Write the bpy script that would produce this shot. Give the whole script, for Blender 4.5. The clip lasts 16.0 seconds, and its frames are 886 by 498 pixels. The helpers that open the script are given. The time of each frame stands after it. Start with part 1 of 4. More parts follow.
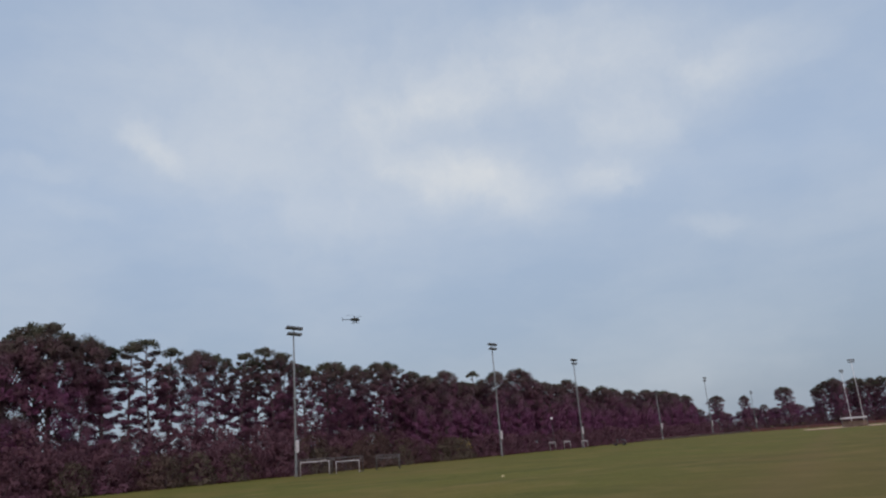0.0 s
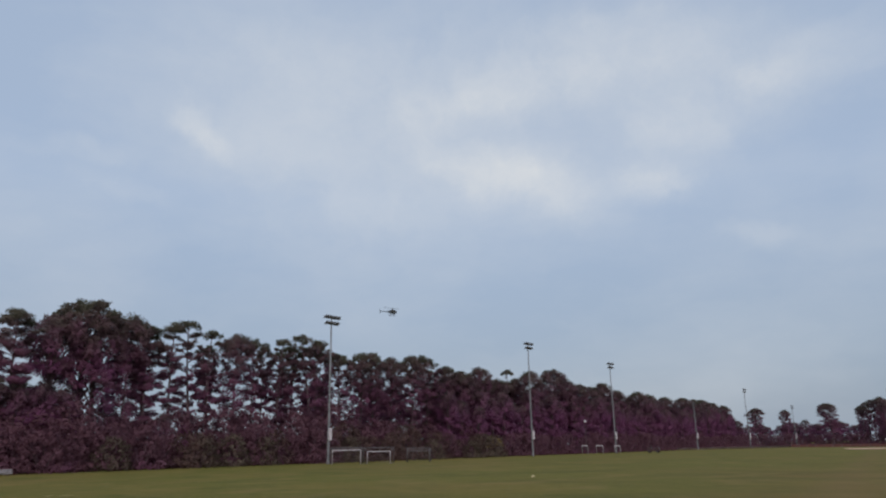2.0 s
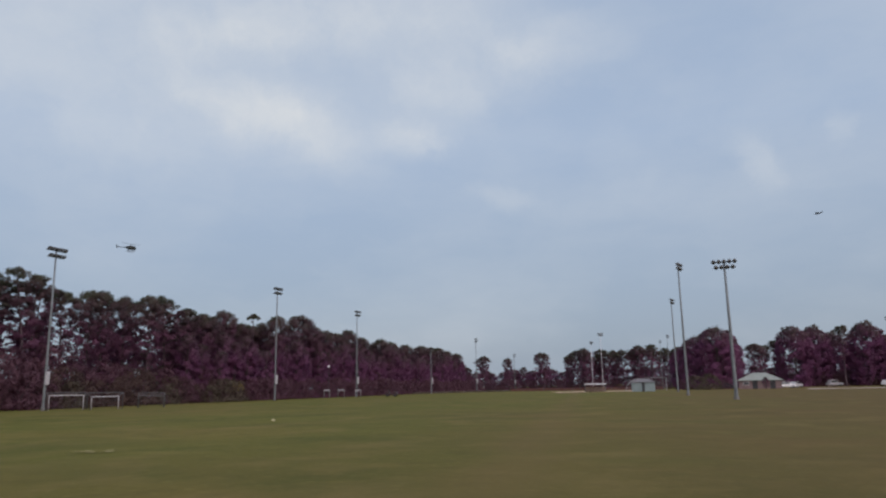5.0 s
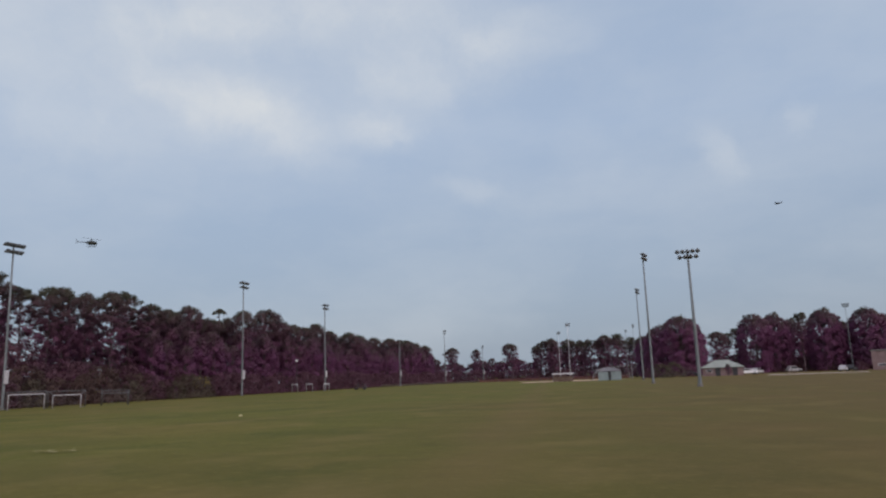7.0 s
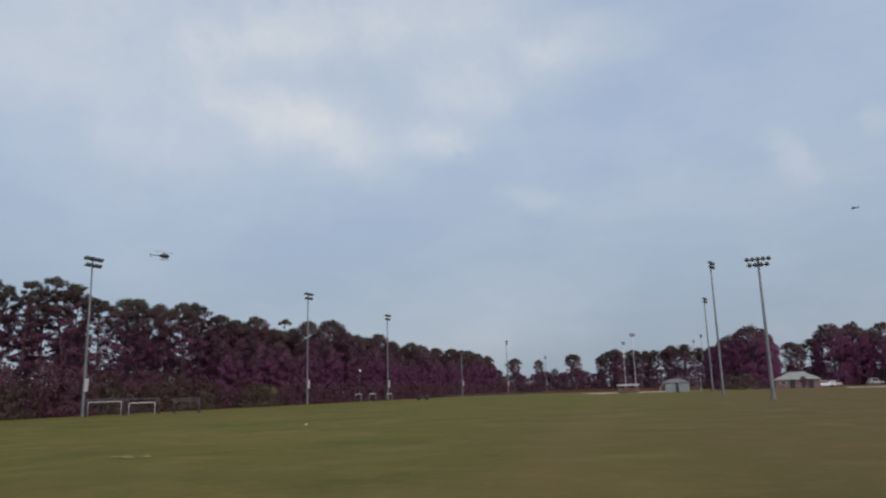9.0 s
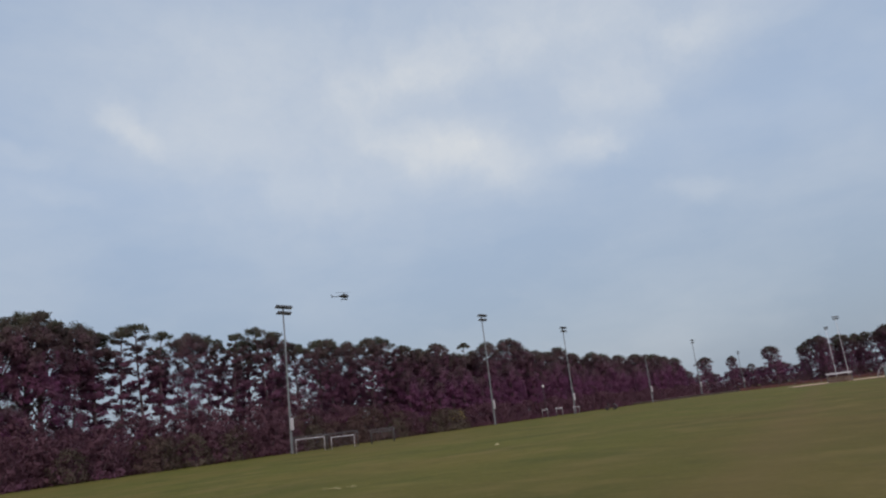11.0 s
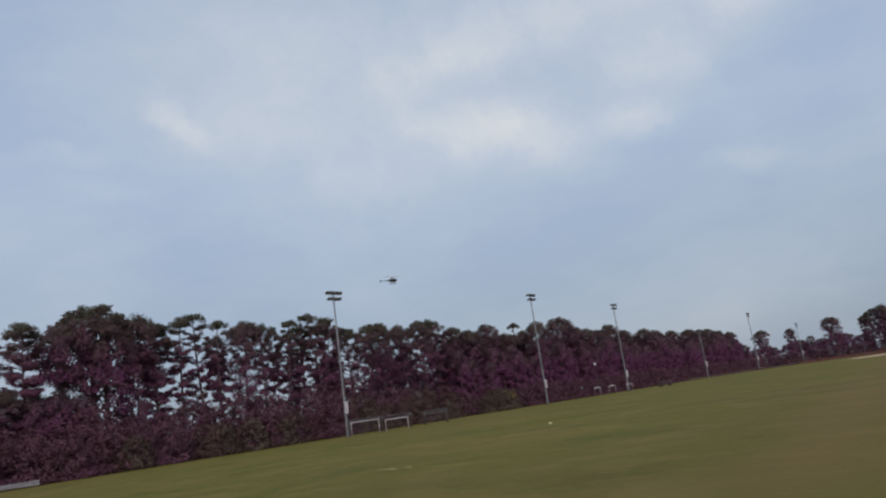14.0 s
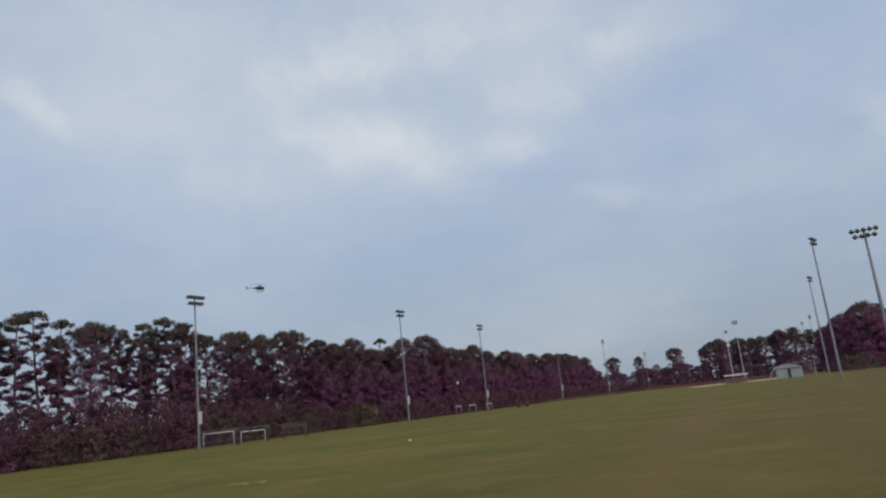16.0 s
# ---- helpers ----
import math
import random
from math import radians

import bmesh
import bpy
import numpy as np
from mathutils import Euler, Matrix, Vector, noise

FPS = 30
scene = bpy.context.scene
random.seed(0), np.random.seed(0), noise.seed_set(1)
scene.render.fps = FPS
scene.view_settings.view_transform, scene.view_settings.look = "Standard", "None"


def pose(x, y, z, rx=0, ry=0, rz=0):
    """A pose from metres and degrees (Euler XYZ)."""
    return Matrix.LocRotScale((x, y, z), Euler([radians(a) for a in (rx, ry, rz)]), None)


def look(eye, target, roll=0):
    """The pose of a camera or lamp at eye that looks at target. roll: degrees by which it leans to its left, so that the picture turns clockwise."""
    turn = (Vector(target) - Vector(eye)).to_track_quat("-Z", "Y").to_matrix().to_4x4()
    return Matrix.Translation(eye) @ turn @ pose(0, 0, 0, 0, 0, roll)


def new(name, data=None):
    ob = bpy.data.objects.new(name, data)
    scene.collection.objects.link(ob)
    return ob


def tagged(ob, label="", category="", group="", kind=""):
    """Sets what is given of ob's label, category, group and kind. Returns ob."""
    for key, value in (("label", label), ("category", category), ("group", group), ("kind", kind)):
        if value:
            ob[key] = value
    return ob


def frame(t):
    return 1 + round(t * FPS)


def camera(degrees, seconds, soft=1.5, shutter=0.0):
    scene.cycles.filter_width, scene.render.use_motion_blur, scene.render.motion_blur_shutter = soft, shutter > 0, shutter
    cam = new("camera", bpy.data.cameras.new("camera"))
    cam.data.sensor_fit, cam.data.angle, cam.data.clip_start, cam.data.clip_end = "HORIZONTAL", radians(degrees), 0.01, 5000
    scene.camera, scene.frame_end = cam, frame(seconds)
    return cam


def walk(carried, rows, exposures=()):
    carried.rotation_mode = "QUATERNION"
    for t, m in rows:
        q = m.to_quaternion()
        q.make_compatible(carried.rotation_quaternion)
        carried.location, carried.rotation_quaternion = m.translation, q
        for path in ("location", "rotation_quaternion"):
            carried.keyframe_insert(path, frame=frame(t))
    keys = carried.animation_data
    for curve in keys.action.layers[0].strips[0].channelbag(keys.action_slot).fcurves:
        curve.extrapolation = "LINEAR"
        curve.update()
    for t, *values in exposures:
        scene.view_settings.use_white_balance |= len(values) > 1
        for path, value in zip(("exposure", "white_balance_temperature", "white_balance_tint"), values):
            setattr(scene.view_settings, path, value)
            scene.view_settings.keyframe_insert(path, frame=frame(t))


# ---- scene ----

cam = camera(63.5, 16.0, soft=2.3)
PATH = [
    (0.0, pose(0, 0, 1.75, 105.72, 4.36, 36.32)),
    (0.5, pose(0, 0, 1.75, 105.08, 3.62, 38.27)),
    (1.0, pose(0, 0, 1.75, 105.00, 2.64, 39.10)),
    (1.5, pose(0, 0, 1.75, 106.00, 1.21, 39.68)),
    (2.0, pose(0, 0, 1.75, 105.50, 0.98, 38.71)),
    (2.5, pose(0, 0, 1.75, 104.14, 0.91, 37.36)),
    (3.0, pose(0, 0, 1.75, 102.65, 0.69, 35.40)),
    (3.5, pose(0, 0, 1.75, 102.00, 0.51, 31.21)),
    (4.0, pose(0, 0, 1.75, 101.90, -0.40, 26.19)),
    (4.5, pose(0, 0, 1.75, 100.98, -0.74, 21.48)),
    (5.0, pose(0, 0, 1.75, 100.93, 1.07, 18.85)),
    (5.2, pose(0, 0, 1.75, 100.71, 1.24, 18.29)),
    (7.3, pose(0, 0, 1.75, 100.07, 2.19, 16.28)),
    (7.5, pose(0, 0, 1.75, 99.93, 2.58, 16.60)),
    (8.0, pose(0, 0, 1.75, 101.70, 2.31, 17.67)),
    (8.5, pose(0, 0, 1.75, 101.97, 2.24, 18.56)),
    (9.0, pose(0, 0, 1.75, 101.21, 1.67, 21.30)),
    (9.5, pose(0, 0, 1.75, 98.78, 1.97, 24.10)),
    (10.0, pose(0, 0, 1.75, 99.58, 3.18, 27.60)),
    (10.2, pose(0, 0, 1.75, 100.90, 4.00, 29.74)),
    (12.3, pose(0, 0, 1.75, 103.65, 8.22, 40.09)),
    (12.5, pose(0, 0, 1.75, 103.05, 8.36, 40.59)),
    (13.0, pose(0, 0, 1.75, 101.69, 8.65, 41.87)),
    (13.5, pose(0, 0, 1.75, 101.24, 8.06, 41.80)),
    (14.0, pose(0, 0, 1.75, 102.59, 7.90, 39.96)),
    (14.5, pose(0, 0, 1.75, 103.54, 6.27, 35.30)),
    (15.0, pose(0, 0, 1.75, 104.48, 6.06, 32.63)),
    (15.5, pose(0, 0, 1.75, 103.72, 7.18, 32.42)),
    (16.0, pose(0, 0, 1.75, 102.46, 6.10, 29.11)),
]
walk(cam, PATH, [(0.0, 1.0), (16.0, 1.0)])


# ---- sky and sun ----
def bearing(az, d, z=0.0):
    """The point d metres from the standing place, az degrees to the left of the y axis."""
    return Vector((-d * math.sin(radians(az)), d * math.cos(radians(az)), z))


SUN_EL, SUN_AZ = 30.0, 226.0
# hazy clouds: bearing, elevation, long and short half width, tilt (degrees), thickness
CLOUDS = [
    (32.2, 20.8, 6.7, 1.9, -19, 1.00), (35.0, 26.9, 3.3, 1.2, 0, 0.34), (18.6, 23.4, 3.2, 2.1, -21, 0.72), (20.8, 19.6, 2.4, 1.3, -4, 0.85),
    (57.9, 23.6, 2.5, 1.0, -27, 0.75), (47.9, 19.5, 8.5, 3.6, -5, 0.50), (22.3, 29.6, 12.0, 3.0, -6, 0.72), (12.3, 25.2, 3.6, 2.4, -29, 0.45),
    (-6.2, 16.1, 2.0, 1.0, -78, 0.50), (-11.8, 17.0, 1.1, 0.6, -97, 0.30), (8.4, 26.3, 5.7, 2.1, 13, 0.32), (39.5, 26.4, 4.8, 2.2, 7, 0.26),
    (54.0, 28.2, 10.0, 4.6, 5, 0.40), (36.0, 27.0, 14.0, 6.0, -5, 0.46), (13.8, 14.7, 2.7, 0.7, -11, 0.30), (63.9, 19.1, 3.0, 0.8, -12, 0.30), (67.6, 21.5, 3.3, 0.7, 7, 0.30),
]


def make_world():
    world = bpy.data.worlds.new("hazy_sky")
    scene.world = world
    world.use_nodes = True
    tree = world.node_tree
    tree.nodes.clear()
    link = tree.links.new

    node = tree.nodes.new

    def put(socket, value):
        if isinstance(value, bpy.types.NodeSocket):
            link(value, socket)
        else:
            socket.default_value = value

    def calc(op, a, b=0.0, c=0.0, clamp=False):
        n = node("ShaderNodeMath")
        n.operation, n.use_clamp = op, clamp
        for k, v in enumerate((a, b, c)):
            put(n.inputs[k], v)
        return n.outputs[0]

    def vec(op, a, b):
        n = node("ShaderNodeVectorMath")
        n.operation = op
        put(n.inputs[0], a)
        put(n.inputs[1], b)
        return n.outputs["Value"] if op == "DOT_PRODUCT" else n.outputs[0]

    def mix(fac, a, b):
        n = node("ShaderNodeMix")
        n.data_type = "RGBA"
        put(n.inputs[0], fac)
        put(n.inputs[6], a)
        put(n.inputs[7], b)
        return n.outputs[2]

    def noise_of(v, scale, detail, rough=0.55):
        n = node("ShaderNodeTexNoise")
        n.inputs["Scale"].default_value, n.inputs["Detail"].default_value, n.inputs["Roughness"].default_value = scale, detail, rough
        link(v, n.inputs["Vector"])
        return n

    way = node("ShaderNodeTexCoord").outputs["Generated"]
    warp = noise_of(way, 9.0, 6.0, 0.62).outputs["Color"]
    warp = vec("MULTIPLY", vec("SUBTRACT", warp, (0.5, 0.5, 0.5)), (0.11, 0.11, 0.075))
    bent = vec("ADD", way, warp)

    total = None
    for az, el, long, short, tilt, weight in CLOUDS:
        a, e, k = radians(az), radians(el), radians(tilt)
        right = Vector((math.cos(a), math.sin(a), 0))
        ahead = Vector((-math.sin(a) * math.cos(e), math.cos(a) * math.cos(e), math.sin(e)))
        up = right.cross(ahead)
        major = (right * math.cos(k) + up * math.sin(k)) / radians(long * 1.05)
        minor = (up * math.cos(k) - right * math.sin(k)) / radians(short * 1.15)
        u, v = vec("DOT_PRODUCT", bent, major), vec("DOT_PRODUCT", bent, minor)
        reach = calc("MULTIPLY_ADD", u, u, calc("MULTIPLY", v, v))
        puff = calc("POWER", 0.368, calc("POWER", reach, 1.2))
        total = calc("MULTIPLY", puff, weight) if total is None else calc("MULTIPLY_ADD", puff, weight, total)

    # streaky veil all over the sky
    flat = vec("MULTIPLY", way, (1.0, 1.0, 2.6))
    veil = noise_of(vec("ADD", flat, warp), 2.6, 7.0, 0.55).outputs["Fac"]
    veil = calc("MULTIPLY_ADD", veil, 2.4, -0.95, clamp=True)
    fine = noise_of(bent, 13.0, 6.0, 0.62).outputs["Fac"]
    total = calc("MULTIPLY", total, calc("MULTIPLY_ADD", fine, 1.4, 0.30))
    cover = calc("ADD", calc("MULTIPLY", total, 0.54), calc("MULTIPLY", veil, 0.36), clamp=True)

    sky = node("ShaderNodeTexSky")
    sky.sky_type, sky.sun_disc = "NISHITA", False
    sky.sun_elevation, sky.sun_rotation = radians(SUN_EL), radians(-SUN_AZ)
    sky.air_density, sky.dust_density, sky.ozone_density = 1.0, 3.0, 2.0

    height = node("ShaderNodeSeparateXYZ")
    link(way, height.inputs[0])
    rise = calc("MULTIPLY_ADD", height.outputs["Z"], 3.4, -0.12, clamp=True)
    haze = mix(rise, (3.37, 4.06, 5.03, 1), (4.19, 5.20, 6.85, 1))
    base = mix(0.82, sky.outputs[0], haze)
    lit = mix(cover, base, (6.65, 6.95, 7.30, 1))
    back = node("ShaderNodeBackground")
    back.inputs["Strength"].default_value = 0.05
    link(lit, back.inputs["Color"])
    link(back.outputs[0], node("ShaderNodeOutputWorld").inputs["Surface"])


make_world()
sun = new("sun", bpy.data.lights.new("sun", "SUN"))
sun.data.energy, sun.data.angle, sun.data.color = 1.5, radians(110), (1.0, 0.85, 0.88)
sun.matrix_world = look(bearing(SUN_AZ, 300, 300 * math.tan(radians(SUN_EL))), (0, 0, 0))


# ---- materials ----
def material(name, dark, light, rough=0.8, scale=3.0, metal=0.0, bump=0.0, fine=40.0, island=0.0, third=None, gloss=0.3, thin=0.0, top_tint=None):
    """A surface whose colour wanders between dark and light at two scales, with fine relief."""
    m = bpy.data.materials.new(name)
    m.use_nodes = True
    nodes, link = m.node_tree.nodes, m.node_tree.links.new
    bsdf = nodes["Principled BSDF"]
    bsdf.inputs["Roughness"].default_value, bsdf.inputs["Metallic"].default_value = rough, metal
    bsdf.inputs["Specular IOR Level"].default_value = gloss
    where = nodes.new("ShaderNodeTexCoord").outputs["Object"]

    def grain(size, detail):
        n = nodes.new("ShaderNodeTexNoise")
        n.inputs["Scale"].default_value, n.inputs["Detail"].default_value = size, detail
        link(where, n.inputs["Vector"])
        return n.outputs["Fac"]

    def sums(op, a, b, c=0.0):
        n = nodes.new("ShaderNodeMath")
        n.operation, n.use_clamp = op, op == "MULTIPLY_ADD"
        for k, v in enumerate((a, b, c)):
            if isinstance(v, bpy.types.NodeSocket):
                link(v, n.inputs[k])
            else:
                n.inputs[k].default_value = v
        return n.outputs[0]

    def blend(fac, a, b):
        n = nodes.new("ShaderNodeMix")
        n.data_type = "RGBA"
        link(fac, n.inputs[0])
        for k, v in ((6, a), (7, b)):
            if isinstance(v, bpy.types.NodeSocket):
                link(v, n.inputs[k])
            else:
                n.inputs[k].default_value = (*v, 1)
        return n.outputs[2]

    broad, small = grain(scale, 4.0), grain(fine, 3.0)
    fac = sums("MULTIPLY_ADD", sums("ADD", broad, sums("MULTIPLY", small, 0.6)), 2.0, -1.1)
    if island:
        tone = nodes.new("ShaderNodeNewGeometry").outputs["Random Per Island"]
        fac = sums("MULTIPLY_ADD", tone, island, sums("MULTIPLY", fac, 1.0 - island))
    colour = blend(fac, dark, light)
    if third:
        colour = blend(sums("MULTIPLY_ADD", grain(scale * 0.37, 3.0), 4.0, -2.1), colour, third)
    if top_tint:
        # greener crown tops painted in by height, where the lens's purple glare is weaker
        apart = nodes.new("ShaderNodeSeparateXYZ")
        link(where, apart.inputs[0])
        # here young means only height within the crown
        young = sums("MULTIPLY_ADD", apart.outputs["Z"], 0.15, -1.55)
        colour = blend(sums("MULTIPLY_ADD", sums("ADD", young, sums("MULTIPLY", grain(0.5, 3.0), 1.4)), 1.0, -0.65), colour, top_tint)
    link(colour, bsdf.inputs["Base Color"])
    if thin:
        glow = nodes.new("ShaderNodeBsdfTranslucent")
        both = nodes.new("ShaderNodeMixShader")
        both.inputs[0].default_value = thin
        link(colour, glow.inputs["Color"])
        link(bsdf.outputs[0], both.inputs[1])
        link(glow.outputs[0], both.inputs[2])
        link(both.outputs[0], nodes["Material Output"].inputs["Surface"])
    if bump:
        b = nodes.new("ShaderNodeBump")
        b.inputs["Strength"].default_value, b.inputs["Distance"].default_value = bump, 0.02
        link(small, b.inputs["Height"])
        link(b.outputs[0], bsdf.inputs["Normal"])
    return m


# the lens's purple glare over dark leaves is put into the next three colours
NEEDLES = material("pine_needles", (0.160, 0.063, 0.110), (0.195, 0.082, 0.137), 0.8, 0.22, island=0.15, third=(0.200, 0.061, 0.166), thin=0.5, top_tint=(0.082, 0.084, 0.054))
LEAVES = material("broad_leaves", (0.188, 0.066, 0.138), (0.228, 0.084, 0.172), 0.8, 0.22, island=0.15, third=(0.233, 0.068, 0.196), thin=0.55, top_tint=(0.108, 0.096, 0.074))
SHRUB = material("shrub_leaves", (0.122, 0.057, 0.077), (0.149, 0.075, 0.094), 0.8, 0.22, island=0.15, third=(0.166, 0.055, 0.129), thin=0.5)
PALE_SHRUB = material("olive_leaves", (0.090, 0.071, 0.052), (0.134, 0.107, 0.076), 0.7, 0.3, island=0.5, thin=0.45)
DIM_SHRUB = material("dull_olive_leaves", (0.098, 0.061, 0.054), (0.128, 0.083, 0.070), 0.8, 0.25, island=0.2, thin=0.5)
YELLOW = material("yellow_blossom", (0.38, 0.26, 0.05), (0.60, 0.44, 0.12), 0.7, 2.0)
BARK = material("pine_bark", (0.055, 0.037, 0.042), (0.105, 0.070, 0.078), 0.9, 2.0, bump=0.6, fine=12.0)
STEEL = material("galvanised_steel", (0.105, 0.116, 0.118), (0.165, 0.180, 0.182), 0.6, 1.5, metal=0.15, bump=0.1)
# paler than STEEL: distance haze over far things is put into this colour
PALE_STEEL = material("pale_hazed_steel", (0.36, 0.35, 0.36), (0.50, 0.49, 0.50), 0.6, 1.5, bump=0.1)
GREY_STEEL = material("dull_grey_steel", (0.20, 0.195, 0.20), (0.31, 0.30, 0.31), 0.6, 1.5, bump=0.1)
LAMP_SHELL = material("lamp_housing", (0.05, 0.05, 0.05), (0.11, 0.11, 0.105), 0.5, 3.0, metal=0.3)
LAMP_GLASS = material("lamp_glass", (0.10, 0.11, 0.115), (0.17, 0.18, 0.185), 0.12, 2.0, gloss=0.6)
WHITE = material("white_paint", (0.62, 0.62, 0.62), (0.80, 0.80, 0.79), 0.5, 2.0)
WORN_WHITE = material("worn_white_tube", (0.29, 0.28, 0.29), (0.44, 0.43, 0.43), 0.55, 2.5)
GREY_TUBE = material("grey_tube", (0.062, 0.058, 0.06), (0.11, 0.105, 0.105), 0.55, 2.5, metal=0.2)
NET = material("net_cord", (0.10, 0.095, 0.095), (0.17, 0.165, 0.165), 0.9, 6.0)
ALUMINIUM = material("brushed_aluminium", (0.30, 0.30, 0.31), (0.46, 0.46, 0.47), 0.5, 1.5, metal=0.5)
TEAL = material("pale_teal_board", (0.155, 0.2, 0.2), (0.225, 0.27, 0.265), 0.7, 1.0, bump=0.2)
ROOF_METAL = material("pale_green_roof_sheet", (0.20, 0.215, 0.185), (0.28, 0.295, 0.26), 0.45, 0.7, metal=0.1)
GREY_ROOF = material("grey_shingle", (0.10, 0.095, 0.10), (0.17, 0.165, 0.17), 0.85, 1.5, bump=0.4)
BRICK = material("pinkish_brick", (0.155, 0.105, 0.102), (0.235, 0.165, 0.158), 0.9, 1.2, bump=0.4)
DARK = material("dark_paint", (0.020, 0.020, 0.022), (0.045, 0.043, 0.045), 0.5, 2.0)
RUBBER = material("tyre_rubber", (0.018, 0.018, 0.018), (0.032, 0.031, 0.030), 0.85, 4.0)
GLASS = material("tinted_glass", (0.020, 0.024, 0.028), (0.040, 0.046, 0.052), 0.06, 1.0, gloss=0.7)
RED = material("dark_red_paint", (0.026, 0.010, 0.014), (0.045, 0.017, 0.022), 0.4, 2.0)
RUST = material("red_brown_board", (0.10, 0.040, 0.036), (0.16, 0.070, 0.058), 0.8, 1.0)
WOOD = material("weathered_wood", (0.14, 0.10, 0.08), (0.26, 0.20, 0.16), 0.85, 2.0, bump=0.3)
CONCRETE = material("concrete", (0.10, 0.095, 0.09), (0.16, 0.155, 0.145), 0.9, 1.5, bump=0.3)
CLAY = material("infield_clay", (0.38, 0.25, 0.17), (0.55, 0.40, 0.30), 0.95, 0.3, bump=0.3)
SAND = material("pale_sand_road", (0.34, 0.28, 0.25), (0.48, 0.41, 0.36), 0.95, 0.25, bump=0.3)
SHADE_LITTER = material("shade_dark_litter", (0.035, 0.026, 0.020), (0.075, 0.055, 0.042), 0.95, 0.6, bump=0.4)
LINE_PAINT = material("faded_line_paint", (0.22, 0.19, 0.080), (0.34, 0.30, 0.15), 0.9, 3.0)
ORANGE = material("pale_yellow_plastic", (0.28, 0.25, 0.12), (0.38, 0.34, 0.19), 0.5, 4.0)
GREEN_SKIN = material("dark_green_shell", (0.010, 0.013, 0.011), (0.024, 0.028, 0.024), 0.6, 4.0)


def turf():
    """Mown grass, olive with dry brown stretches and clover patches."""
    m = bpy.data.materials.new("mown_grass")
    m.use_nodes = True
    nodes, link = m.node_tree.nodes, m.node_tree.links.new
    bsdf = nodes["Principled BSDF"]
    bsdf.inputs["Roughness"].default_value, bsdf.inputs["Specular IOR Level"].default_value = 0.95, 0.1
    where = nodes.new("ShaderNodeTexCoord").outputs["Object"]

    def grain(size, detail, squash=(1, 1, 1), turn=0.0):
        place = nodes.new("ShaderNodeMapping")
        place.inputs["Scale"].default_value, place.inputs["Rotation"].default_value = squash, (0, 0, radians(turn))
        link(where, place.inputs["Vector"])
        n = nodes.new("ShaderNodeTexNoise")
        n.inputs["Scale"].default_value, n.inputs["Detail"].default_value = size, detail
        link(place.outputs[0], n.inputs["Vector"])
        return n.outputs["Fac"]

    def ramp(fac, low, high):
        n = nodes.new("ShaderNodeMapRange")
        n.inputs["From Min"].default_value, n.inputs["From Max"].default_value = low, high
        link(fac, n.inputs["Value"])
        return n.outputs[0]

    def blend(fac, a, b, much=1.0):
        k = nodes.new("ShaderNodeMath")
        k.operation = "MULTIPLY"
        k.inputs[1].default_value = much
        link(fac, k.inputs[0])
        n = nodes.new("ShaderNodeMix")
        n.data_type = "RGBA"
        link(k.outputs[0], n.inputs[0])
        for s, v in ((6, a), (7, b)):
            if isinstance(v, bpy.types.NodeSocket):
                link(v, n.inputs[s])
            else:
                n.inputs[s].default_value = (*v, 1)
        return n.outputs[2]

    blades = grain(9.0, 6.0)
    c = blend(ramp(blades, 0.30, 0.70), (0.074, 0.078, 0.012), (0.098, 0.099, 0.018))
    c = blend(ramp(grain(0.10, 5.0, (1, 0.8, 1), 12), 0.44, 0.62), c, (0.118, 0.097, 0.023), 0.8)
    c = blend(ramp(grain(0.045, 3.0, (1, 0.7, 1), -25), 0.48, 0.66), c, (0.122, 0.086, 0.030), 0.65)
    c = blend(ramp(grain(0.21, 5.0, (0.8, 1, 1), 30), 0.50, 0.66), c, (0.052, 0.066, 0.010), 0.72)
    c = blend(ramp(grain(0.5, 6.0, (0.8, 1, 1), 20), 0.52, 0.70), c, (0.140, 0.114, 0.033), 0.8)
    c = blend(ramp(grain(2.2, 5.0, (0.7, 1, 1), -15), 0.48, 0.72), c, (0.122, 0.106, 0.026), 0.35)
    c = blend(ramp(grain(1.1, 5.0, (0.8, 1, 1), 50), 0.52, 0.72), c, (0.060, 0.062, 0.012), 0.45)
    c = blend(ramp(grain(4.5, 4.0, (0.8, 1, 1), 10), 0.55, 0.70), c, (0.165, 0.142, 0.043), 0.45)
    # browner turf to the east: mostly the lens's corner tint put into the colour
    apart = nodes.new("ShaderNodeSeparateXYZ")
    link(where, apart.inputs[0])
    wander = nodes.new("ShaderNodeMath")
    wander.operation = "MULTIPLY_ADD"
    wander.inputs[1].default_value = 30.0
    link(grain(0.06, 4.0), wander.inputs[0])
    link(apart.outputs["X"], wander.inputs[2])
    c = blend(ramp(wander.outputs[0], -2.0, 26.0), c, (0.100, 0.060, 0.027), 0.68)
    # greener and paler stretches left over in it
    c = blend(ramp(grain(0.16, 5.0, (0.7, 1, 1), -10), 0.50, 0.64), c, (0.082, 0.078, 0.018), 0.5)
    c = blend(ramp(grain(0.34, 5.0, (1, 0.6, 1), 15), 0.54, 0.68), c, (0.150, 0.112, 0.040), 0.5)
    # a worn track that runs out from the standing place to the far shelter
    across = nodes.new("ShaderNodeVectorMath")
    across.operation = "DOT_PRODUCT"
    across.inputs[1].default_value = (0.9906, 0.1368, 0.0)
    link(where, across.inputs[0])
    sway = nodes.new("ShaderNodeMath")
    sway.operation = "MULTIPLY_ADD"
    sway.inputs[1].default_value = 2.4
    link(grain(0.25, 4.0), sway.inputs[0])
    link(across.outputs["Value"], sway.inputs[2])
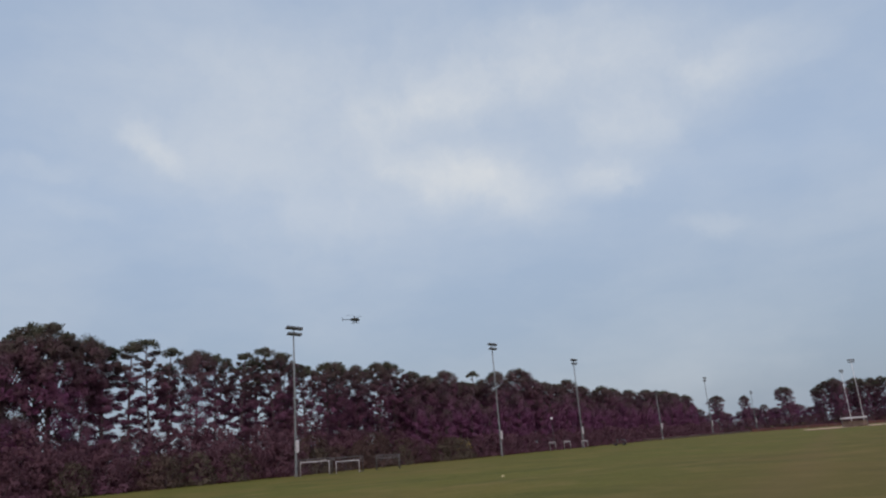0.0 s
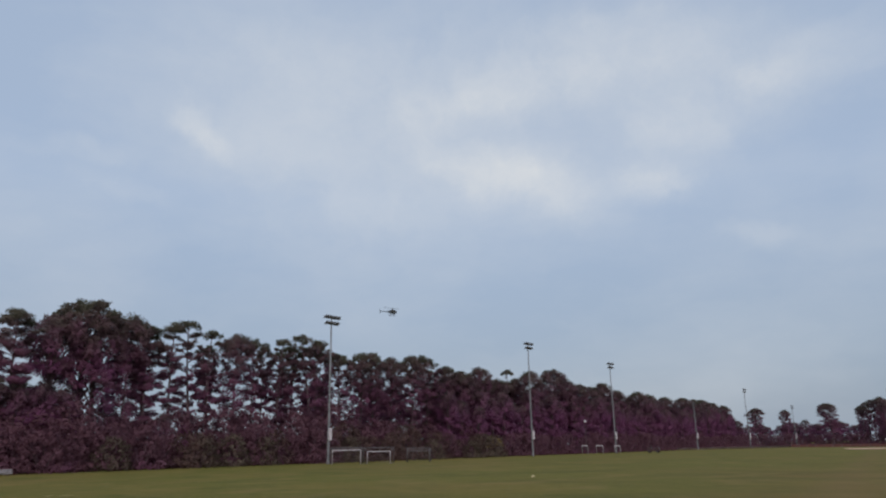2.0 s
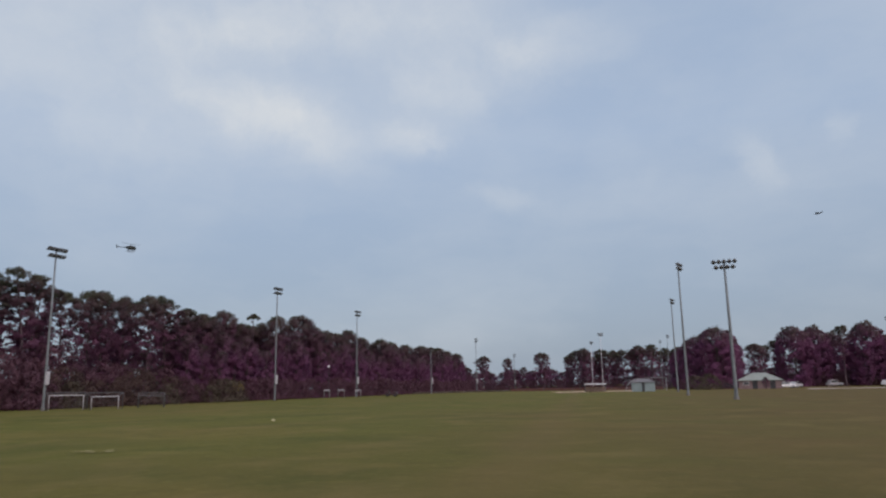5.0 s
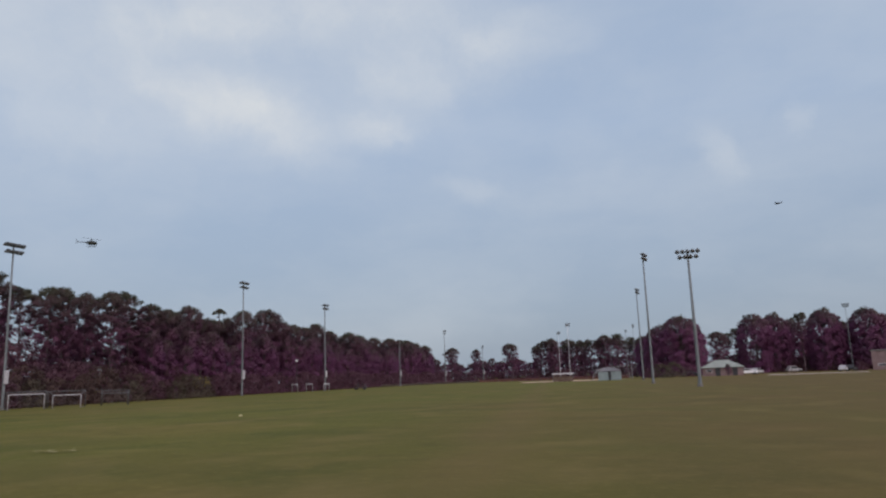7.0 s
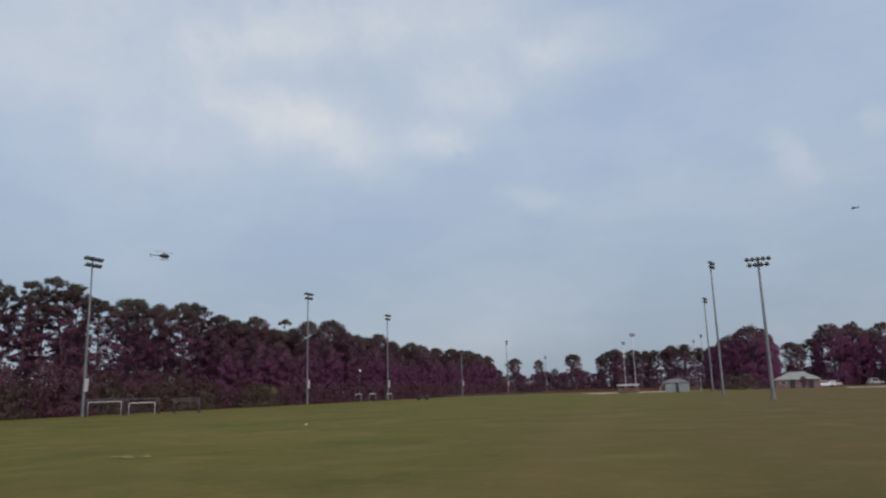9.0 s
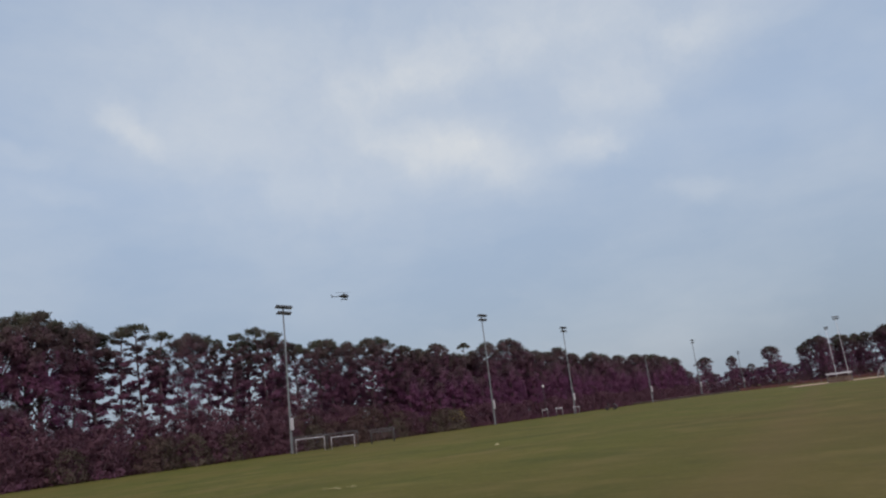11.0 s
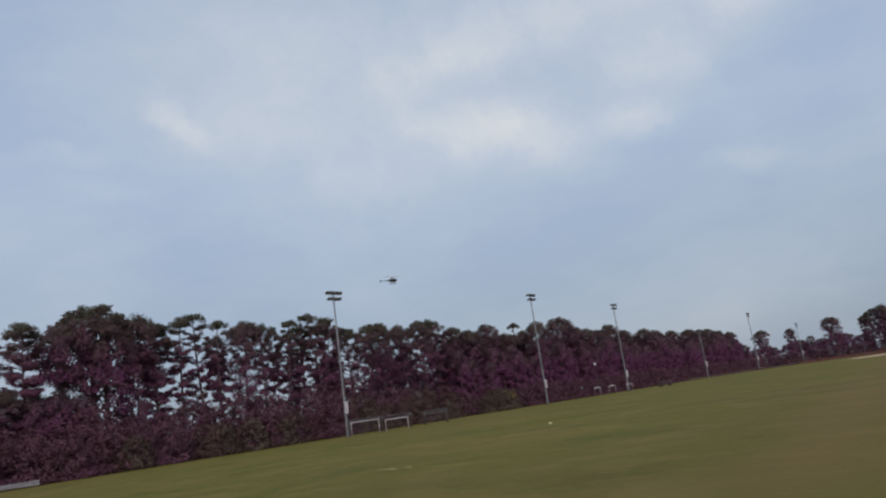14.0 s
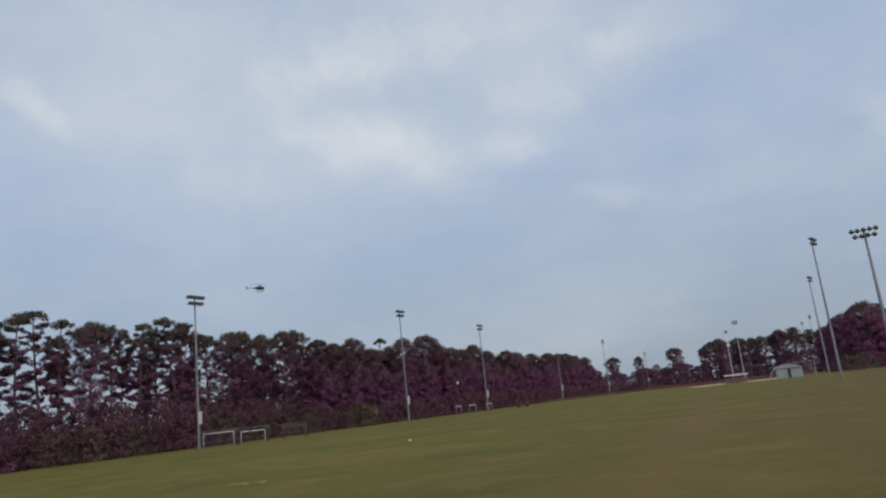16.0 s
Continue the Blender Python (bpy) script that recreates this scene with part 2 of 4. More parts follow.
    off = nodes.new("ShaderNodeMath")
    off.operation = "ABSOLUTE"
    shift = nodes.new("ShaderNodeMath")
    shift.operation = "ADD"
    shift.inputs[1].default_value = 0.5
    link(sway.outputs[0], shift.inputs[0])
    link(shift.outputs[0], off.inputs[0])
    c = blend(ramp(off.outputs[0], 1.6, 0.3), c, (0.128, 0.090, 0.036), 0.34)
    link(c, bsdf.inputs["Base Color"])
    b = nodes.new("ShaderNodeBump")
    b.inputs["Strength"].default_value, b.inputs["Distance"].default_value = 0.35, 0.03
    link(blades, b.inputs["Height"])
    link(b.outputs[0], bsdf.inputs["Normal"])
    return m


TURF = turf()


# ---- building helpers ----
def part(name, bm, mat, parent=None, label="", m=None, smooth=False):
    """One mesh object from a bmesh, under a thing or a part."""
    me = bpy.data.meshes.new(name)
    bm.to_mesh(me)
    bm.free()
    return part_of(name, me, mat, parent, label, m, smooth)


def part_of(name, me, mat, parent=None, label="", m=None, smooth=False):
    if not me.materials:
        me.materials.append(mat)
    if smooth:
        me.shade_smooth()
    ob = new(name, me)
    if parent is not None:
        ob.parent = parent
    if m is not None:
        ob.matrix_basis = m
    if label:
        ob["label"] = label
    return ob


def thing(name, where, turn=0.0, label="", category="", group="", kind=""):
    ob = new(name)
    ob.empty_display_size = 0.2
    ob.matrix_basis = Matrix.LocRotScale(Vector(where), Euler((0, 0, radians(turn))), None)
    return tagged(ob, label, category, group, kind)


def box(bm, lo, hi, bevel=0.0):
    """A box between two corners, its edges rounded by bevel."""
    lo, hi = Vector(lo), Vector(hi)
    made = bmesh.ops.create_cube(bm, size=1.0, matrix=Matrix.Translation((lo + hi) / 2) @ Matrix.Diagonal((*(hi - lo), 1)))
    if bevel:
        edges = list({e for v in made["verts"] for e in v.link_edges})
        bmesh.ops.bevel(bm, geom=edges, offset=bevel, segments=1, affect="EDGES")
    return bm


def tube(bm, points, radii, sides=8):
    """A round rod through points with a radius at each."""
    points = [Vector(p) for p in points]
    if not isinstance(radii, (list, tuple)):
        radii = [radii] * len(points)
    rings = []
    for k, p in enumerate(points):
        along = (points[min(k + 1, len(points) - 1)] - points[max(k - 1, 0)]).normalized()
        side = along.orthogonal().normalized()
        if rings and abs(along.dot(last_side)) < 0.95:
            side = (last_side - along * last_side.dot(along)).normalized()
        last_side = side
        other = along.cross(side)
        rings.append([bm.verts.new(p + (side * math.cos(a) + other * math.sin(a)) * radii[k]) for a in (2 * math.pi * n / sides for n in range(sides))])
    for a, b in zip(rings, rings[1:]):
        for n in range(sides):
            bm.faces.new((a[n], a[(n + 1) % sides], b[(n + 1) % sides], b[n]))
    bm.faces.new(rings[0][::-1])
    bm.faces.new(rings[-1])
    return bm


def prism(bm, profile, lo, hi, axis="y"):
    """A closed profile of (u, z) pushed from lo to hi along an axis."""
    def at(u, z, w):
        return (u, w, z) if axis == "y" else (w, u, z)
    a = [bm.verts.new(at(u, z, lo)) for u, z in profile]
    b = [bm.verts.new(at(u, z, hi)) for u, z in profile]
    n = len(profile)
    for k in range(n):
        bm.faces.new((a[k], a[(k + 1) % n], b[(k + 1) % n], b[k]))
    bm.faces.new(a[::-1])
    bm.faces.new(b)
    bmesh.ops.recalc_face_normals(bm, faces=bm.faces[:])
    return bm


# ---- ground ----
def make_ground():
    """One sheet to the horizon, finely uneven near the standing place."""
    steps = [0, 2, 4, 6, 9, 12, 16, 21, 27, 34, 42, 52, 64, 80, 100, 125, 155, 190, 230, 280, 350, 450, 600, 850, 1300, 2200, 4200]
    bm = bmesh.new()
    rings, sides = [], 96
    middle = bm.verts.new((0, 0, 0))
    for r in steps[1:]:
        ring = []
        for k in range(sides):
            a = 2 * math.pi * k / sides
            x, y = r * math.cos(a), r * math.sin(a)
            lift = 0.05 * noise.noise((x * 0.11, y * 0.11, 0.0)) + 0.03 * noise.noise((x * 0.35, y * 0.35, 4.0))
            ring.append(bm.verts.new((x, y, lift if r < 60 else 0.0)))
        rings.append(ring)
    for k in range(sides):
        bm.faces.new((middle, rings[0][k], rings[0][(k + 1) % sides]))
    for a, b in zip(rings, rings[1:]):
        for k in range(sides):
            bm.faces.new((a[k], b[k], b[(k + 1) % sides], a[(k + 1) % sides]))
    ob = part("ground", bm, TURF, smooth=True)
    return tagged(ob, "wide mown sports field of olive and dry brown grass", "grass field", kind="structure")


make_ground()


def sheet(name, corners, mat, z, label, category):
    bm = bmesh.new()
    bm.faces.new([bm.verts.new((c[0], c[1], z)) for c in corners])
    bmesh.ops.subdivide_edges(bm, edges=bm.edges[:], cuts=6, use_grid_fill=True)
    for v in bm.verts:
        v.co.x += 0.8 * noise.noise((v.co.x * 0.07, v.co.y * 0.07, 1.0))
        v.co.y += 1.6 * noise.noise((v.co.x * 0.07, v.co.y * 0.07, 9.0))
    ob = part(name, bm, mat)
    if ob.data.polygons[0].normal.z < 0:
        ob.data.flip_normals()
    return tagged(ob, label, category, kind="structure")


sheet("clay_infield", [bearing(10.0, 172), bearing(3.0, 176), bearing(3.4, 196), bearing(10.4, 192)], CLAY, 0.03, "bare pale orange clay of a ball diamond", "clay infield")
sheet("sand_road", [bearing(-7.6, 164), bearing(-14, 170), bearing(-14, 180), bearing(-7.6, 176)], SAND, 0.03, "pale sandy road along the far edge of the grass", "road")

# dark sheets added so sunlit turf does not show bright between the trunks
sheet("forest_floor", [(-77, -60), (-77, 264), (-330, 300), (-330, -60)], SHADE_LITTER, 0.03, "dark leaf litter, coloured for shade under the trees of the wood", "forest floor")
sheet("forest_floor", [bearing(18, 312), bearing(1.5, 308), bearing(1.5, 480), bearing(18, 480)], SHADE_LITTER, 0.04, "dark leaf litter, coloured for shade under the far trees", "forest floor")


# ---- trees ----
def leaf_mesh(name, pads, size, rng, flat=0.35, puff=1.0):
    """Small pointed leaves filling rounded pads of (centre, radii, count)."""
    verts, faces_out, total = [], [], 0
    for centre, radii, count in pads:
        u = rng.normal(size=(count, 3))
        u /= np.linalg.norm(u, axis=1, keepdims=True)
        c = np.array(centre) + u * np.array(radii) * puff * (0.30 + 0.70 * rng.random((count, 1)) ** 0.6)
        c += rng.normal(0, 0.04, (count, 3))
        a = rng.normal(size=(count, 3)) * (1, 1, flat + 0.4)
        a -= 0.6 * (a * u).sum(1, keepdims=True) * u
        a /= np.linalg.norm(a, axis=1, keepdims=True)
        b = np.cross(a, u + 0.55 * rng.normal(size=(count, 3)))
        b /= np.linalg.norm(b, axis=1, keepdims=True)
        s = size * rng.uniform(0.6, 1.2, (count, 1))
        side = np.array(centre) * (1, 1, 0)
        side = side / max(0.4, np.linalg.norm(side))
        out = 0.35 * u + 0.55 * side + (0, 0, 0.3) + 0.15 * rng.normal(size=(count, 3))
        out /= np.linalg.norm(out, axis=1, keepdims=True)
        b *= np.where((np.cross(a, b) * out).sum(1, keepdims=True) < 0, -1.0, 1.0)
        verts.append(np.stack([c - a * s - b * s * 0.62, c + a * s * 1.2, c - a * s + b * s * 0.62], 1).reshape(-1, 3))
        faces_out.append(np.repeat(out, 3, axis=0))
        total += count
    me = bpy.data.meshes.new(name)
    me.from_pydata(np.concatenate(verts).tolist(), [], np.arange(3 * total).reshape(-1, 3).tolist())
    me.shade_smooth()
    me.normals_split_custom_set_from_vertices(np.concatenate(faces_out).tolist())
    return me


def pine_meshes(seed, height, bare, spread, limbs, clump, fill, leaf, round_top=0.42, gaps=0.0, sides=5, cap=0.8, puff=1.0):
    """Trunk with limbs, and crown, of a pine whose branches begin at bare * height under a domed top.

    Each limb runs up and out to the crown's outline and carries a fan of small needle clumps; gaps: share of limbs missing below the cap."""
    rng = np.random.default_rng(seed)
    bm, pads = bmesh.new(), []
    lean = rng.normal(0, 0.35, 2)

    def stem(f):
        return np.array([lean[0] * f * f * 1.6, lean[1] * f * f * 1.6, f * height])

    girth = 0.010 * height + 0.04
    fs = np.linspace(0, 0.95, 6)
    tube(bm, [stem(f) - (0, 0, 0.3 if f == 0 else 0) for f in fs], [girth * (1.25 if f == 0 else 1.0) * (1 - 0.85 * f) + 0.02 for f in fs], 7)
    crown = (1.0 - bare) * height
    dome = round_top * spread * 2.2 / crown
    turn, lopsided = rng.uniform(0, 6.28), rng.uniform(0, 6.28)
    for k in range(limbs):
        q = ((k + rng.uniform(0.0, 1.0)) / limbs) ** 0.72
        if q < 0.78 and rng.random() < gaps:
            continue
        turn += 2.4 + rng.normal(0, 0.45)
        if q > 1 - dome:
            wide = math.sqrt(max(0.03, 1 - ((q - 1 + dome) / dome) ** 2))
        else:
            wide = 0.74 + 0.26 * q / (1 - dome)
        reach = spread * wide * (1 + 0.2 * math.cos(turn - lopsided)) * rng.uniform(0.5, 1.06)
        z = height * bare + crown * q
        climb = reach * rng.uniform(0.25, 0.75)
        root = stem(min(0.95, max(bare * 0.9, (z - climb) / height)))
        tip = stem(z / height) + (math.cos(turn) * reach, math.sin(turn) * reach, 0)
        tip[2] = z - 0.30 * clump
        knee = (root + tip) / 2 + (0, 0, -0.10 * reach)
        if reach > 0.5:
            tube(bm, [root, knee, tip], [0.07, 0.045, 0.015], sides)
        steps = max(2, int(round(reach / (0.62 * clump))))
        for j in range(steps):
            w = 1.0 - 0.72 * j / steps
            c = root + (tip - root) * w + rng.normal(0, 0.20, 3) * (1 + 0.8 * j, 1 + 0.8 * j, 0.9) * clump
            r = rng.uniform(0.42, 0.86) * clump * (1.0 - 0.10 * j)
            aside = math.hypot(c[0] - tip[0] + math.cos(turn) * reach, c[1] - tip[1] + math.sin(turn) * reach)
            c[2] = min(c[2], height - 0.5 * r - 0.85 * dome * crown * (aside / (1.1 * spread)) ** 2)
            pads.append((c, (r, r, r * rng.uniform(0.6, 0.85)), max(4, int(fill * r * r))))
    # the rounded cap: clumps side by side over a low dome
    high = dome * crown * 0.8
    for k in range(int(11 * (cap * spread / clump) ** 2 / 4)):
        a, out = 2.4 * k + rng.normal(0, 0.3), cap * spread * math.sqrt((k + 0.5) / (11 * (cap * spread / clump) ** 2 / 4))
        r = rng.uniform(0.62, 0.86) * clump
        c = stem(1.0) + (out * math.cos(a), out * math.sin(a), 0)
        c[2] = height - 0.55 * r - high * (out / (cap * spread)) ** 2 * 0.9 + rng.normal(0, 0.09)
        pads.append((c, (r, r, r * 0.8), int(fill * r * r)))
    trunk = bpy.data.meshes.new("trunk")
    bm.to_mesh(trunk)
    bm.free()
    return trunk, leaf_mesh("crown", pads, leaf, rng, puff=puff)


def tier_meshes(seed, height, bare, spread, limbs, fill, leaf, plate=1.0, sides=4):
    """Trunk with limbs, and crown, of an old open pine: flat plates of needles at the limbs' ends, one above the other, with sky between."""
    rng = np.random.default_rng(seed)
    bm, pads = bmesh.new(), []
    lean, sway = rng.normal(0, 0.5, 2), rng.uniform(0, 6.28)

    def stem(f):
        return np.array([lean[0] * f * f + 0.18 * math.sin(sway + 5 * f), lean[1] * f * f + 0.18 * math.cos(sway + 4 * f), f * height])

    girth = 0.010 * height + 0.04
    fs = np.linspace(0, 0.96, 9)
    tube(bm, [stem(f) - (0, 0, 0.3 if f == 0 else 0) for f in fs], [girth * (1.25 if f == 0 else 1.0) * (1 - 0.85 * f) + 0.02 for f in fs], 7)
    turn = rng.uniform(0, 6.28)
    for k in range(limbs):
        q = (k + rng.uniform(0.1, 0.9)) / limbs
        turn += 2.4 + rng.normal(0, 0.5)
        z = height * (bare + (0.955 - bare) * q)
        wide = (0.55 + 0.45 * min(1.0, q / 0.45)) if q < 0.72 else math.sqrt(max(0.04, 1 - ((q - 0.72) / 0.32) ** 2))
        reach = spread * wide * rng.uniform(0.45, 1.05)
        root = stem((z - 0.35 * reach) / height)
        tip = stem(z / height) + (math.cos(turn) * reach, math.sin(turn) * reach, -0.05 * reach)
        tube(bm, [root, (root + tip) / 2 + (0, 0, 0.12 * reach), tip], [0.075, 0.05, 0.02], sides)
        size = plate * rng.uniform(0.55, 1.0)
        for j in range(5 if reach > 1.2 else 3):
            w = 1.05 - 0.17 * j
            c = root + (tip - root) * w + rng.normal(0, 1, 3) * (0.32 * size, 0.32 * size, 0.10 * size) + (0, 0, 0.18 * size)
            r = size * rng.uniform(0.45, 0.75)
            pads.append((c, (r, r, r * rng.uniform(0.42, 0.62)), max(6, int(fill * r * r))))
    for k in range(9):
        a, out = 2.4 * k, 0.44 * spread * math.sqrt((k + 0.3) / 9)
        r = plate * rng.uniform(0.45, 0.7)
        pads.append((stem(1.0) + (out * math.cos(a), out * math.sin(a), -0.5 * r - 1.1 * out * out / spread + rng.normal(0, 0.12)), (r, r, r * 0.7), int(fill * r * r)))
    trunk = bpy.data.meshes.new("trunk")
    bm.to_mesh(trunk)
    bm.free()
    return trunk, leaf_mesh("crown", pads, leaf, rng)


def dome_meshes(seed, height, width, low, fill, leaf, gaps=0.0, pad=1.0, sides=5, puff=1.0):
    """Trunk with boughs, and crown, of a broad, dense, round-topped tree whose leaves begin at low * height."""
    rng = np.random.default_rng(seed)
    bm, pads = bmesh.new(), []
    girth = 0.014 * height + 0.08
    tube(bm, [(0, 0, -0.3), (0.05, 0, height * 0.2), (0.1, 0.1, height * 0.5), (0, 0.1, height * 0.85)], [girth * 1.3, girth, girth * 0.7, 0.05], 8)
    count = int((9 + 8 * width * height / 16) / pad)
    for k in range(count):
        q = (k + 0.5) / count
        ring = width * (0.8 + 0.2 * q / 0.45 if q < 0.45 else math.sqrt(max(0.0, 1 - ((q - 0.45) / 0.56) ** 3.0)))
        turns = 2 if q < 0.6 else 3
        for j in range(turns):
            a = 2.4 * k + 2 * math.pi * j / turns + rng.normal(0, 0.3)
            r = rng.uniform(0.6, 1.15) * (0.42 + 0.13 * width) * pad
            if gaps and rng.random() < gaps:
                continue
            r0 = max(0.0, ring - 0.75 * r) * rng.uniform(0.75, 1.0)
            c = np.array([r0 * math.cos(a), r0 * math.sin(a), (low + (0.965 - low) * q) * height - 0.4 * r + rng.normal(0, 0.15)])
            pads.append((c, (r, r, r * 0.8), int(0.62 * fill * r * r)))
            # smaller sprays break the bough's outline
            for n in range(4):
                u = rng.normal(size=3) + np.array([0.8 * math.cos(a), 0.8 * math.sin(a), 0.5])
                u /= np.linalg.norm(u)
                rr = r * rng.uniform(0.28, 0.48)
                pads.append((c + u * r * 0.86 * (1, 1, 0.8), (rr, rr, rr * 0.8), max(3, int(fill * rr * rr))))
            if k % 2 == 0:
                tube(bm, [(0.05, 0.05, max(0.12, low + (0.8 - low) * q - 0.12) * height), c * (0.6, 0.6, 1) - (0, 0, 0.5), c], [0.09, 0.06, 0.02], sides)
    trunk = bpy.data.meshes.new("trunk")
    bm.to_mesh(trunk)
    bm.free()
    return trunk, leaf_mesh("crown", pads, leaf, rng, 0.6, puff)


def shrub_meshes(seed, height, width, fill, leaf):
    rng = np.random.default_rng(seed)
    bm, pads = bmesh.new(), []
    for k in range(6):
        a = rng.uniform(0, 6.28)
        top = (0.6 * width * math.cos(a), 0.6 * width * math.sin(a), height * rng.uniform(0.5, 0.85))
        tube(bm, [(0.1 * math.cos(a), 0.1 * math.sin(a), -0.1), (top[0] * 0.4, top[1] * 0.4, top[2] * 0.5), top], [0.06, 0.04, 0.015], 4)
    for k in range(40):
        a, q = 2.4 * k + rng.uniform(-0.5, 0.5), (k + 0.5) / 40
        ring = width * math.sqrt(max(0.03, 1 - (q * 0.97) ** 2.4)) * rng.uniform(0.55, 1.0)
        r = rng.uniform(0.5, 1.0) * (0.26 + 0.16 * width)
        pads.append(((ring * math.cos(a), ring * math.sin(a), 0.2 + q * (height - 0.45)), (r, r, r * 0.75), int(fill * r * r)))
    for k in range(12):
        a, r = 2 * math.pi * k / 12 + rng.uniform(-0.2, 0.2), rng.uniform(0.4, 0.6)
        pads.append(((0.85 * width * math.cos(a), 0.85 * width * math.sin(a), rng.uniform(0.25, 0.6)), (r, r, r * 0.75), int(fill * r * r)))
    stems = bpy.data.meshes.new("stem")
    bm.to_mesh(stems)
    bm.free()
    return stems, leaf_mesh("leaves", pads, leaf, rng, 0.7, 1.28)


OPEN_PINES = [tier_meshes(20 + k, 17.0, 0.26 + 0.06 * (k % 3), 2.7, 21 + 2 * (k % 3), 290, 0.12, 1.03) for k in range(7)]
END_PINE = tier_meshes(52, 16.6, 0.44, 3.2, 27, 300, 0.12, 1.3)
FAR_PINES = [pine_meshes(30 + k, 17.0, 0.24 + 0.06 * (k % 3), 2.8, 40, 0.85, 110, 0.19, 0.36, 0.32, 3, 0.55) for k in range(4)]
SEMI_PINES = [pine_meshes(110 + k, 16.5, 0.21, 2.9, 60, 0.78, 270, 0.12, 0.40, 0.18, 4, 0.7) for k in range(4)]
FULL_PINES = [pine_meshes(40 + k, 16.0, 0.20, 2.8, 60, 0.95, 228, 0.127, 0.44, 0.08, 4, 0.9, 1.12) for k in range(6)]
DOMES = [dome_meshes(60 + k, 16.0, 3.0, 0.20, 130, 0.16) for k in range(4)]
YOUNG = [dome_meshes(70 + k, 16.0, 3.0, 0.12, 80, 0.21, 0.0, 1.4, 3, 1.25) for k in range(4)]
BIG_DOME = dome_meshes(59, 18.0, 4.5, 0.49, 240, 0.13, 0.10, 0.9)
HIGH_DOMES = [dome_meshes(56 + k, 16.0, 3.0, 0.62, 140, 0.15, 0.06) for k in range(2)]
SIDE_DOMES = [dome_meshes(57 + k, 16.0, 3.0, 0.40, 140, 0.15, 0.14) for k in range(2)]
DEEP_PINES = [pine_meshes(140 + k, 16.0, 0.20, 2.7, 26, 1.30, 56, 0.28, 0.46, 0.0, 3) for k in range(3)]
DEEP_DOMES = [dome_meshes(160 + k, 16.0, 3.0, 0.20, 38, 0.32, 0.0, 1.25, 3, 1.15) for k in range(3)]
WIDE_DOMES = [dome_meshes(62 + k, 16.0, 6.0, 0.05, 85, 0.23, 0.0, 1.05, 3, 1.2) for k in range(3)]
SHRUBS = [shrub_meshes(80 + k, 4.2, 2.4, 135, 0.14) for k in range(5)]
CAPPED = [pine_meshes(90 + k, 16.0, 0.26, 2.9, 44, 1.05, 150, 0.16, 0.5, 0.16) for k in range(3)]
UMBRELLA = pine_meshes(97, 17.0, 0.915, 1.5, 9, 0.5, 300, 0.12, 0.34, 0.2, 5, 0.95)
TOPS = {m[1].name: float(np.percentile([v.co.z for v in m[1].vertices], 99.0)) for m in OPEN_PINES + SEMI_PINES + FAR_PINES + FULL_PINES + DOMES + YOUNG + DEEP_PINES + DEEP_DOMES + CAPPED + WIDE_DOMES + HIGH_DOMES + SIDE_DOMES + [UMBRELLA, BIG_DOME, END_PINE]}
dice = random.Random(11)


def plant(meshes, x, y, height, wide=1.0, name="pine_tree", label="", group="", leaves=NEEDLES, category="tree"):
    """A tree of the given meshes, scaled to a height."""
    ob = thing(name, (x, y, 0), dice.uniform(0, 360), label, category, group)
    k = height / TOPS[meshes[1].name]
    ob.scale = (k * wide, k * wide, k)
    part_of("trunk", meshes[0], BARK, ob)
    part_of("crown", meshes[1], leaves, ob)
    return ob


def shrub(x, y, height, wide=1.0, leaves=None, label="", group="shrubs along the wood", name="shrub"):
    ob = thing(name, (x, y, 0), dice.uniform(0, 360), label or "dense dark green shrub at the edge of the wood", "shrub", group)
    k = height / 4.4
    ob.scale = (k * wide, k * wide, k)
    stems, crown = dice.choice(SHRUBS)
    part_of("stem", stems, BARK, ob)
    leaf = part_of("leaves", crown, SHRUB, ob)
    if leaves is not None:
        leaf.material_slots[0].link = "OBJECT"
        leaf.material_slots[0].material = leaves
    return ob


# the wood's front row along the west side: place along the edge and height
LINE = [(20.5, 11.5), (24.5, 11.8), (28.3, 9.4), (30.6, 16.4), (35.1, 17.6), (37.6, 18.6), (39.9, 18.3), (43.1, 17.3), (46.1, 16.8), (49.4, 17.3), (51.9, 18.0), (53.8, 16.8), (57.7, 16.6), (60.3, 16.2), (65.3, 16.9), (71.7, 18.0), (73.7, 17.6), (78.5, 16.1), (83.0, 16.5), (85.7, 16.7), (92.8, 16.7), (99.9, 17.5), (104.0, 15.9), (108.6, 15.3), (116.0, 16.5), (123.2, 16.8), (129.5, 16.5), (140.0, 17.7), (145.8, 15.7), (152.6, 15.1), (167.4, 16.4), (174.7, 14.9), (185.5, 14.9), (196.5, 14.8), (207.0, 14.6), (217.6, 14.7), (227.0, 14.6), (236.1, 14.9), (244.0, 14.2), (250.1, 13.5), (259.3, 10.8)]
PINE, BROAD = "pines of the west wood", "trees of the west wood"
